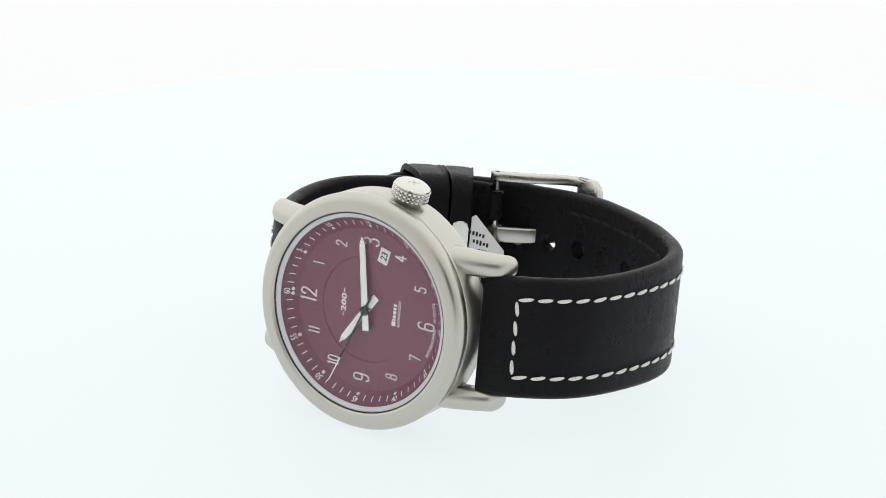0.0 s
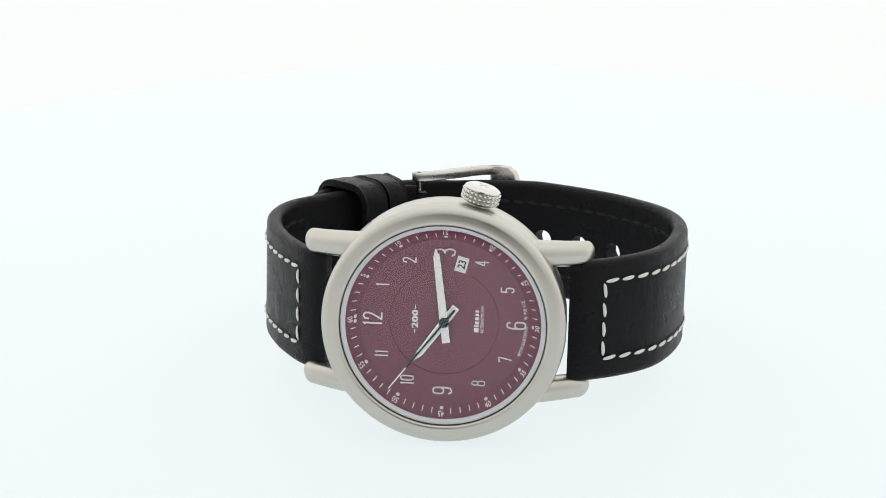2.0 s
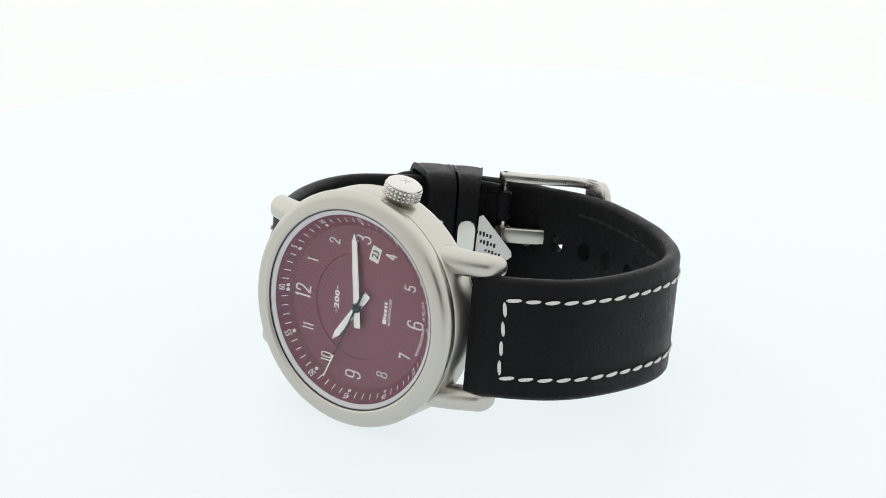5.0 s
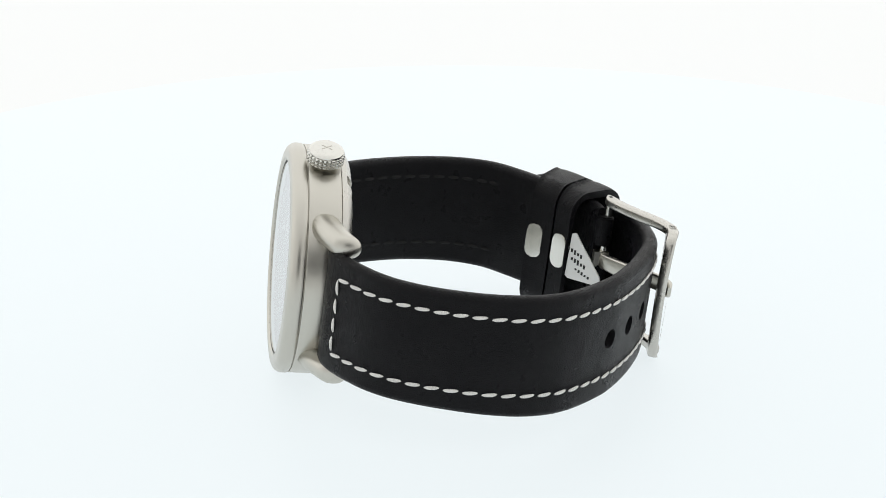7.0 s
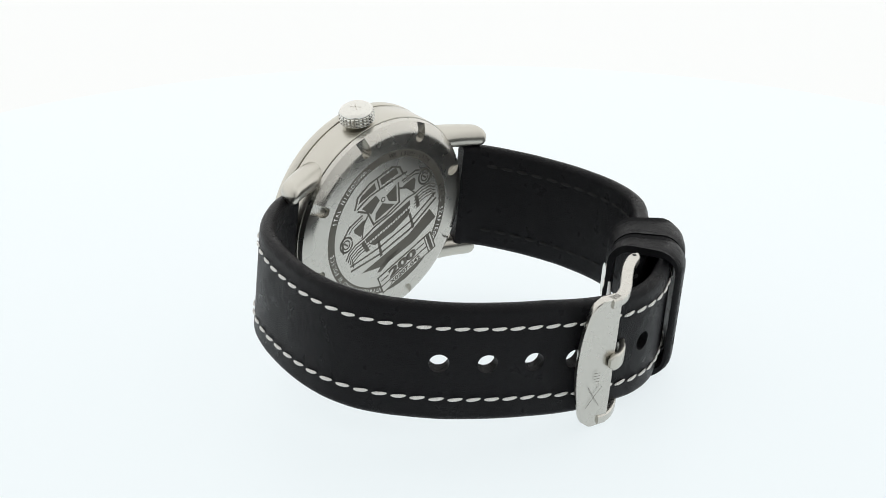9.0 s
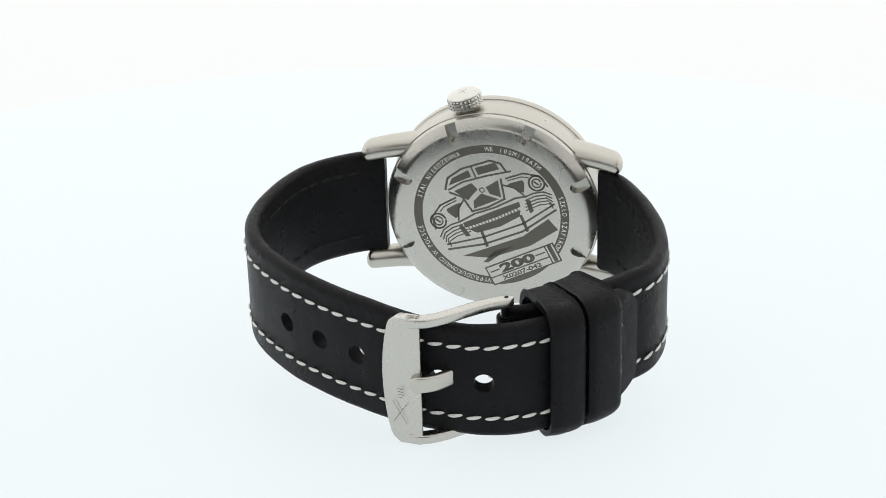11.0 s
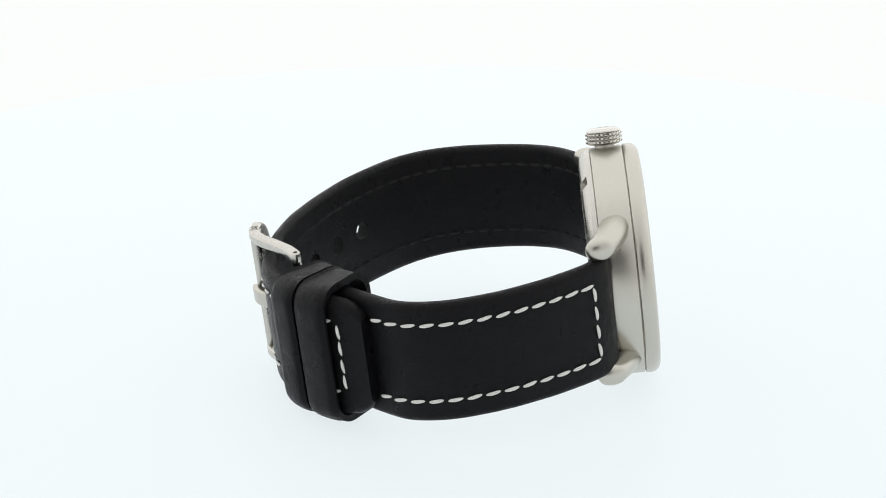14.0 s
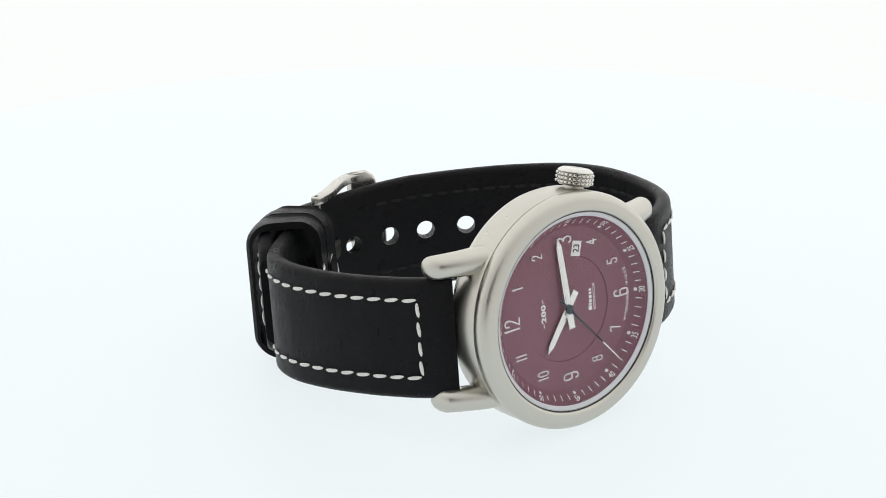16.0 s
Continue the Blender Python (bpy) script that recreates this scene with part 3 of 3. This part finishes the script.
art("engraved_plate", lambda q, a, b2: prism(q, [(-6.7, -14.9), (8.9, -14.9), (8.9, -10.6), (-6.7, -10.6)], a, b2), STEEL_BACK, 8.23, 0.01, "number panel on the case back")
art("engraved_frame", lambda q, a, b2: (
    stroke(q, [(-6.7, -14.9), (8.9, -14.9), (8.9, -10.6), (-6.7, -10.6), (-6.7, -14.9)], 0.3, a, b2),
    stroke(q, [(-6.7, -13.2), (7.0, -13.2)], 0.3, a, b2), stroke(q, [(7.0, -10.6), (7.0, -14.9)], 0.3, a, b2)), ENGRAVED, 8.24, 0.02)


def art_text(body, u, v, height, turn, squeeze=1.0, bold=0.0):
    c, s = math.cos(radians(ART)), math.sin(radians(ART))
    on_part("engraved_text", writing(body, height, squeeze, bold, 0.02), ENGRAVED, back, on_back(-(u * c - v * s), u * s + v * c, ART + turn, 8.245))


art_text("200", 0.1, -11.9, 2.1, 0, 2.0, 0.05)
art_text("X0207-042", 0.1, -14.1, 1.05, 0, 1.45, 0.03)
art("engraved_strike", lambda q, a, b2: (stroke(q, [(-6.1, -11.9), (-4.2, -11.9)], 0.3, a, b2), stroke(q, [(4.4, -11.9), (6.5, -11.9)], 0.3, a, b2)), ENGRAVED, 8.24, 0.02)
art("engraved_mark", lambda q, a, b2: [stroke(q, [(7.95, z), (7.95, z + 0.4)], 0.9, a, b2) for z in (-14.4, -13.6, -12.8, -12.0, -11.3)], ENGRAVED, 8.24, 0.02)

# ---- strap ----
WAY6 = curve_through([(22.6, 3.2), (25.7, 3.4), (29.0, 4.8), (32.6, 7.4), (36.2, 10.9), (39.1, 15.4), (41.2, 20.4), (42.7, 26.4), (43.4, 32.4), (43.0, 38.5), (41.2, 44.0),
                      (38.5, 48.3), (35.0, 52.2), (30.5, 56.4), (25.1, 60.5), (19.3, 64.2), (12.9, 67.4), (6.6, 69.6), (1.7, 70.6), (-3.3, 71.0), (-7.8, 70.9), (-12.8, 69.8), (-17.5, 67.6),
                      (-22.6, 64.2), (-26.9, 60.0), (-30.6, 55.2), (-33.2, 50.9), (-33.6, 50.2)])
WAY12 = curve_through([(-22.6, 4.4), (-25.5, 5.5), (-28.3, 8.0), (-31.2, 13.0), (-34.0, 19.0), (-36.2, 24.7), (-37.5, 30.3), (-38.0, 35.3), (-37.4, 40.3), (-35.6, 45.0),
                       (-31.8, 49.7), (-27.6, 54.0), (-23.3, 57.8), (-19.0, 61.0), (-15.2, 62.7), (-11.9, 63.1)])
WAY12[:, 2:4] *= -1          # normal to the outside on this side too


def bulge(way, amount, y0, y1):
    """Push a way to the outside between two depths behind the case, fading at both ends."""
    u = np.clip(np.minimum((way[:, 1] - y0) / 9.0, (y1 - way[:, 1]) / 9.0), 0, 1)
    way[:, 0] += way[:, 2] * amount * u
    way[:, 1] += way[:, 3] * amount * u


bulge(WAY6, 0.8, 5.0, 66.0)
bulge(WAY12, 0.55, 8.0, 52.0)


def strap(name, way, thick, wide, tip, label):
    bm2 = bmesh.new()
    rings, end = [], way[-1, 4]
    for x, y, nx, ny, s in way:
        w, t = wide, thick
        if tip and end - s < 7:
            w *= 0.62 + 0.38 * math.sqrt(max(0.0, 1 - ((7 - (end - s)) / 7.2) ** 2))
        if s < 1.2:
            t *= 0.82 + 0.18 * math.sqrt(s / 1.2)
        if not tip and end - s < 8:
            t *= 0.55 + 0.45 * (end - s) / 8
        ring = []
        for a, z in rounded(t, w, min(1.4, t * 0.47), 5):
            puff = 0.22 * max(0.0, 1 - (z / (w * 0.5)) ** 4) if a > 0 else 0.0
            o = a - t / 2 + puff - 0.15
            ring.append((x + nx * o, y + ny * o, z - 0.3 + sag(x, y) + math.copysign(spread(x, y), z)))
        rings.append(ring)
    loft(bm2, rings)
    return part(name, bm2, LEATHER, watch, label, 50)


strap6 = strap("long_strap", WAY6, 3.0, 23.0, True, "long black leather strap half with punched holes")
strap12 = strap("short_strap", WAY12, 3.0, 23.0, False, "short black leather strap half holding the buckle")

HOLES = [nearest_s(WAY6, x, y) for x, y in ((30.5, 55.4), (23.6, 60.7), (16.2, 65.3), (8.5, 68.7), (-0.2, 70.9), (-8.7, 70.8))]
knives = []
for s in HOLES:
    x, y, nx, ny = at_s(WAY6, s)
    q = bmesh.new()
    m = Matrix.Translation((x, y, sag(x, y))) @ Vector((nx, ny, 0)).to_track_quat("Z", "Y").to_matrix().to_4x4()
    bmesh.ops.create_cone(q, cap_ends=True, segments=28, radius1=1.9, radius2=1.9, depth=12, matrix=m)
    knives.append(q)
    q = bmesh.new()
    bmesh.ops.create_cone(q, cap_ends=True, segments=28, radius1=1.5, radius2=2.75, depth=1.0, matrix=m @ Matrix.Translation((0, 0, 0.28)))
    knives.append(q)
cut(strap6, knives[1::2])
cut(strap6, knives[0::2])

# stitches: one bead of thread for all
bm = bmesh.new()
rings = []
for k in range(9):
    u = k / 8
    r = 0.37 * math.sqrt(max(0.03, 1 - abs(2 * u - 1) ** 2.6))
    rings.append([((u - 0.5) * 2.85, 0.16 * math.sin(math.pi * u) - 0.1 + 0.62 * r * math.cos(a + u * 3), r * math.sin(a + u * 3)) for a in [2 * math.pi * i / 8 for i in range(8)]])
loft(bm, rings)
thread = part("stitch", bm, THREAD, strap6, smooth=60)
THREAD_MESH = thread.data
bpy.data.objects.remove(thread)


def stitch(parent, way, s, z, across=False, lift=0.10):
    x, y, nx, ny = at_s(way, s)
    o = lift
    z = z + math.copysign(0.7 * min(0.0, spread(x, y)), z)
    n = Vector((nx, ny, 0))
    t = Vector((0, 0, 1)) if across else Vector((ny, -nx, 0))
    c = t.cross(n)
    m = Matrix((t, n, c)).transposed().to_4x4()
    m.translation = Vector((x + nx * o, y + ny * o, z + sag(x, y))) * MM
    again("stitch", THREAD_MESH, parent, m @ Matrix.Rotation(radians(random.uniform(4, 9)), 4, "Y"))


STEP, LINE = 3.45, 7.4
S6, S12 = nearest_s(WAY6, 29.2, 4.9), nearest_s(WAY12, -28.3, 8.0)
end6 = nearest_s(WAY6, -30.6, 55.2)
n6 = int((end6 - S6) / STEP)
for z in (-LINE, LINE):
    for k in range(n6):
        stitch(strap6, WAY6, S6 + 1.5 + STEP * k, z * (1 if k < n6 - 1 else 0.93))
    k12 = int((nearest_s(WAY12, -33, 48.2) - S12) / STEP)
    for k in range(k12 + 1):
        stitch(strap12, WAY12, S12 + 1.5 + STEP * k, z)
for k in range(4):
    z = -LINE + 1.85 + (2 * LINE - 3.7) * k / 3
    stitch(strap6, WAY6, S6, z, True)
    stitch(strap12, WAY12, S12, z, True)
for k in range(4):
    stitch(strap6, WAY6, end6 + 0.6, -4.8 + 3.2 * k, True)


seam = THREAD_MESH.copy()
seam.materials.clear()
seam.materials.append(DARK_THREAD)


def seam_stitch(parent, way, s, z, deep=3.12):
    x, y, nx, ny = at_s(way, s)
    n, t = Vector((-nx, -ny, 0)), Vector((ny, -nx, 0))
    m = Matrix((t, n, t.cross(n))).transposed().to_4x4()
    m.translation = Vector((x - nx * deep, y - ny * deep, z + sag(x, y))) * MM
    again("seam_stitch", seam, parent, m)


for z in (-LINE, LINE):
    for k in range(int(nearest_s(WAY6, 1.5, 70.7) / STEP) - 3):
        seam_stitch(strap6, WAY6, S6 + 1.5 + STEP * k, z)
    for k in range(12):
        seam_stitch(strap12, WAY12, S12 + 1.5 + STEP * k, z)


def keeper(a, b2, label):
    """A leather loop round both strap halves, from one place to another along the outer half."""
    bm2 = bmesh.new()
    s0, s1 = nearest_s(WAY6, *a), nearest_s(WAY6, *b2)
    outer, inner = rounded(14.6, 27.0, 4.4, 6), rounded(12.2, 24.8, 3.2, 6)
    sections = []
    n = 12
    for k in range(n + 1):
        u = k / n
        x, y, nx, ny = at_s(WAY6, s0 + (s1 - s0) * u)
        puff = 0.85 * math.sqrt(max(0.0, 1 - (2 * u - 1) ** 4)) - 0.65
        sections.append((x, y, nx, ny, puff))

    def place(c, shape, grow):
        x, y, nx, ny, puff = c
        out = []
        for p, z in shape:
            o = p - 5.0 + (puff * grow if p > 0 else 0)
            out.append((x + nx * o, y + ny * o, z - 0.3 + sag(x, y) + math.copysign(puff * grow * 0.6, z)))
        return out
    loft(bm2, [place(c, outer, 1) for c in sections] + [place(c, inner, 0) for c in sections[::-1]], closed=True)
    return part("keeper", bm2, LEATHER, watch, label, 45)


keeper1 = keeper((-19.3, 66.6), (-24.7, 62.3), "black leather keeper loop with embossed mark")
keeper2 = keeper((-25.3, 61.8), (-30.0, 56.1), "black leather keeper loop")
x, y, nx, ny = at_s(WAY6, nearest_s(WAY6, -22.0, 64.7))
for k, (w, h) in enumerate(((3.0, 2.2), (2.2, 0.8), (2.2, 1.9), (2.2, 2.0), (2.2, 1.3), (2.2, 1.3))):
    z = (-6.2, -4.2, -2.3, 0.2, 2.4, 4.2)[k]
    bm = bmesh.new()
    prism(bm, [(px2, z + pz2) for px2, pz2 in rounded(w, h * 0.8, 0.3, 3)], -0.05, 0.05)
    part("embossed_bar", bm, LEATHER, keeper1, "faint embossed mark", 0,
         pose((x + nx * 2.42) * MM, (y + ny * 2.42) * MM, sag(x, y) * MM, 0, 0, math.degrees(math.atan2(ny, nx)) - 90))
# metal staples on the inner side of the keepers
for loop, (px2, py2) in ((keeper1, (-22.0, 64.7)), (keeper2, (-29.0, 57.5))):
    x, y, nx, ny = at_s(WAY6, nearest_s(WAY6, px2, py2))
    bm = bmesh.new()
    prism(bm, rounded(3.6, 7.2, 1.5, 5), -0.25, 0.25)
    bmesh.ops.bevel(bm, geom=[e for e in bm.edges if abs(e.verts[0].co.y - e.verts[1].co.y) < 1e-6], offset=0.15, segments=2, affect="EDGES")
    turn = math.degrees(math.atan2(ny, nx)) - 90
    part("staple", bm, STEEL_POLISHED, loop, "oval metal staple", 40, pose((x - nx * 12.45) * MM, (y - ny * 12.45) * MM, -0.2 * MM, 0, 0, turn))

# the short half folds round the buckle's pin, on both sides of the prong
for z0, z1 in ((-11.2, -0.4), (3.8, 10.0)):
    bm = bmesh.new()
    bmesh.ops.create_cone(bm, cap_ends=True, segments=28, radius1=1.75, radius2=1.75, depth=z1 - z0, matrix=Matrix.Translation((-11.4, 62.9, (z0 + z1) / 2 - 0.8)))
    bmesh.ops.bevel(bm, geom=[e for e in bm.edges if abs(e.verts[0].co.z - e.verts[1].co.z) < 1e-6], offset=0.3, segments=2, affect="EDGES")
    part("strap_fold", bm, LEATHER, strap12, "folded leather end round the buckle pin", 40)

# ---- buckle ----
buckle_way = curve_through([(9.8, 70.7), (8.0, 71.7), (5.2, 72.6), (2.2, 72.5), (-1.0, 70.8), (-4.6, 67.9), (-7.9, 65.4), (-10.8, 63.8), (-12.9, 63.1)], 0.5)
BZ = -0.1
bm = bmesh.new()
s_cross = nearest_s(buckle_way, 4.4, 72.7)


def bar_ring(s, z0, z1, t, r, grow=0.0):
    x, y, nx, ny = at_s(buckle_way, s)
    out = []
    for a, z in rounded(t, z1 - z0, r, 3):
        out.append((x + nx * a, y + ny * a, z + (z0 + z1) / 2))
    return out


rings = []
for k in range(29):
    z = -13.3 + 26.6 * k / 28
    bow = 2.1 * (1 - (z / 13.3) ** 2)
    edge = math.sqrt(max(0.0, 1 - max(0.0, (abs(z) - 11.3) / 2.05) ** 2))
    lo, hi = 1.9 - bow + (1 - edge) * 1.6, s_cross + 1.9
    ring = []
    for a, b3 in rounded(2.0, hi - lo, 0.6, 3):
        x, y, nx, ny = at_s(buckle_way, max(0.0, (lo + hi) / 2 + b3))
        if (lo + hi) / 2 + b3 < 0:
            x += -((lo + hi) / 2 + b3)
        ring.append((x + nx * a, y + ny * a, z + BZ))
    rings.append(ring)
loft(bm, rings)
for side in (-1, 1):
    rings = []
    for k in range(25):
        s = s_cross - 0.5 + (buckle_way[-1, 4] - s_cross + 0.5) * k / 24
        end = min(1.0, math.sqrt(max(0.02, (buckle_way[-1, 4] - s) / 1.2))) if buckle_way[-1, 4] - s < 1.2 else 1.0
        wide = 2.9 - 0.9 * min(1, (k / 24) * 1.6)
        x, y, nx, ny = at_s(buckle_way, s)
        rings.append([(x + nx * a, y + ny * a, side * 12.35 + z + BZ) for a, z in rounded(2.3 * end, 1.9, 0.5, 3)])
    loft(bm, rings)
buckle = part("buckle", bm, STEEL_BACK, watch, "satin steel pin buckle with bowed crossbar", 40)
bm = bmesh.new()
bmesh.ops.create_cone(bm, cap_ends=True, segments=20, radius1=0.85, radius2=0.85, depth=24.4, matrix=Matrix.Translation((-11.3, 63.4, BZ)))
part("buckle_pin", bm, STEEL_POLISHED, buckle, smooth=40)
for side in (-1, 1):
    bm = bmesh.new()
    bmesh.ops.create_cone(bm, cap_ends=True, segments=16, radius1=0.42, radius2=0.42, depth=0.06, matrix=Matrix.Translation((-11.6, 63.4, side * 13.31 + BZ)))
    part("pin_hole", bm, BLACK_HOLE, buckle, "small dark pin hole", 0)
prong_way = curve_through([(-13.2, 62.0), (-9.1, 63.9), (-5.1, 67.2), (-2.2, 70.6), (0.2, 72.9), (2.6, 74.0), (4.6, 74.0)], 0.5)
bm = bmesh.new()
rings = []
for x, y, nx, ny, s in prong_way:
    q = 1.0 if prong_way[-1, 4] - s > 0.9 else 0.55 + 0.45 * (prong_way[-1, 4] - s) / 0.9
    rings.append([(x + nx * a, y + ny * a, z + BZ) for a, z in rounded(1.3 * q, 3.3 * q, 0.45, 3)])
loft(bm, rings)
box(bm, 2.8, 3.0, 3.6, Matrix.Translation((-11.5, 62.9, BZ)))
part("prong", bm, STEEL, buckle, "flat steel prong through a strap hole", 40)
# worn crossed mark on the crossbar
bm = bmesh.new()
stroke(bm, [(-1.2, -9.0), (1.6, -4.6)], 0.07, 0, 0.03)
stroke(bm, [(-1.4, -4.8), (-0.2, -6.4), (1.6, -9.2)], 0.07, 0, 0.03)
for z in (-3.6, -3.0, -2.4, -1.8):
    stroke(bm, [(-0.6, z), (0.5, z)], 0.09, 0, 0.03)
part("buckle_mark", bm, ENGRAVED, buckle, "fine engraved mark", 0, pose(6.7 * MM, 73.16 * MM, BZ * MM, 0, 0, -17))

# ---- paper tag inside the strap ----
bm = bmesh.new()
prism(bm, [(-3.8, 4.8), (-2.9, 5.2), (3.8, -2.6), (4.0, -3.8), (3.1, -4.5), (-3.4, -4.8), (-4.1, -4.3)], -0.15, 0.15)
tag_pose = pose(-10.6 * MM, 59.9 * MM, -0.6 * MM, 0, 0, 50)
tag = part("paper_tag", bm, PAPER, watch, "white card tag with black lettering tucked inside the strap", 0, tag_pose)
for z, w, u in ((1.6, 1.0, -2.6), (-0.4, 1.1, -1.6), (-2.4, 0.7, -0.4)):
    bm = bmesh.new()
    n = 5
    for k in range(n):
        box(bm, 0.45, 0.42, w * (0.6 + 0.4 * ((k * 7) % 3) / 2), Matrix.Translation((u - 1.4 + 0.75 * k, 0, z - 0.25 * k)))
    part("tag_lettering", bm, BLACK_PRINT, tag, "black illegible lettering", 0)


# ---- what turns ----
TURN = [(0, -22.47), (0.5, -13.88), (1, -5.95), (1.5, 0.0), (2, 5.07), (2.5, 8.06), (3, 4.41), (3.5, -0.4), (4, -7.09),
        (4.5, -14.62), (7, -71.98), (7.5, -85.08), (8, -98.7), (8.5, -111.8), (9, -125.35), (11.5, -192.99), (12, -206.3), (12.5, -219.3),
        (13, -232.6), (13.5, -246.2), (14, -260.2), (14.5, -273.5), (15, -287.2), (15.5, -299.8), (16, -311.8)]
# slight wobble of the watch on the disc: from one time to another, shift in millimetres, tilt in degrees
WOBBLE = [(0, 4.6, 0, 0, 0, 0, 0), (6.9, 9.1, -1.28, -0.33, 0.5, 0.0, -1.08), (11.4, 16, -0.42, -0.06, 0.47, 0.37, -0.48)]


def settle(t, column):
    """A column of the wobble, easing from one rest to the next."""
    for a, b2 in zip(WOBBLE, WOBBLE[1:]):
        if t < b2[0]:
            u = min(1.0, max(0.0, (t - a[1]) / (b2[0] - a[1])))
            return a[column] + (b2[column] - a[column]) * u * u * (3 - 2 * u)
    return WOBBLE[-1][column]


def glide(t, table, column):
    """A column of a table at a time, gliding through its rows."""
    ts, vs = [q[0] for q in table], [q[column] for q in table]
    i = max(0, min(len(ts) - 2, int(np.searchsorted(ts, t)) - 1))

    def slope(k):
        if k == 0 or k == len(ts) - 1:
            j = 0 if k == 0 else k - 1
            return (vs[j + 1] - vs[j]) / (ts[j + 1] - ts[j])
        return (vs[k + 1] - vs[k - 1]) / (ts[k + 1] - ts[k - 1])
    h = ts[i + 1] - ts[i]
    u = (t - ts[i]) / h
    return ((2 * u ** 3 - 3 * u ** 2 + 1) * vs[i] + (u ** 3 - 2 * u ** 2 + u) * h * slope(i) + (3 * u ** 2 - 2 * u ** 3) * vs[i + 1] + (u ** 3 - u ** 2) * h * slope(i + 1))


def table_pose(t):
    """The disc's turn and its slight wobble."""
    turn = glide(t, TURN, 1)
    dx, dy, dz, rx, ry = (settle(t, k) for k in range(2, 7))
    lift = Matrix.Translation((0, 0, GROUND))
    return lift @ Matrix.Rotation(radians(turn), 4, "Z") @ pose(dx * MM, dy * MM, dz * MM, rx, ry, 0) @ lift.inverted()


def motions():
    times = sorted({round(k * 0.25, 2) for k in range(65)})
    walk(watch, [(t, table_pose(t) @ REST) for t in times])
    walk(turntable, [(t, Matrix.Rotation(radians(glide(t, TURN, 1)), 4, "Z")) for t in times])
    turn = [(0.0, -66.0), (2.4, -51.6), (2.5, -51.5)] + [(t, -51.5 - 6.0 * (t - 2.5)) for t in (4.0, 6.0, 8.0, 10.0, 12.0, 14.0, 16.0)]
    walk(second, [(t, clock_turn(a)) for t, a in turn])


motions()
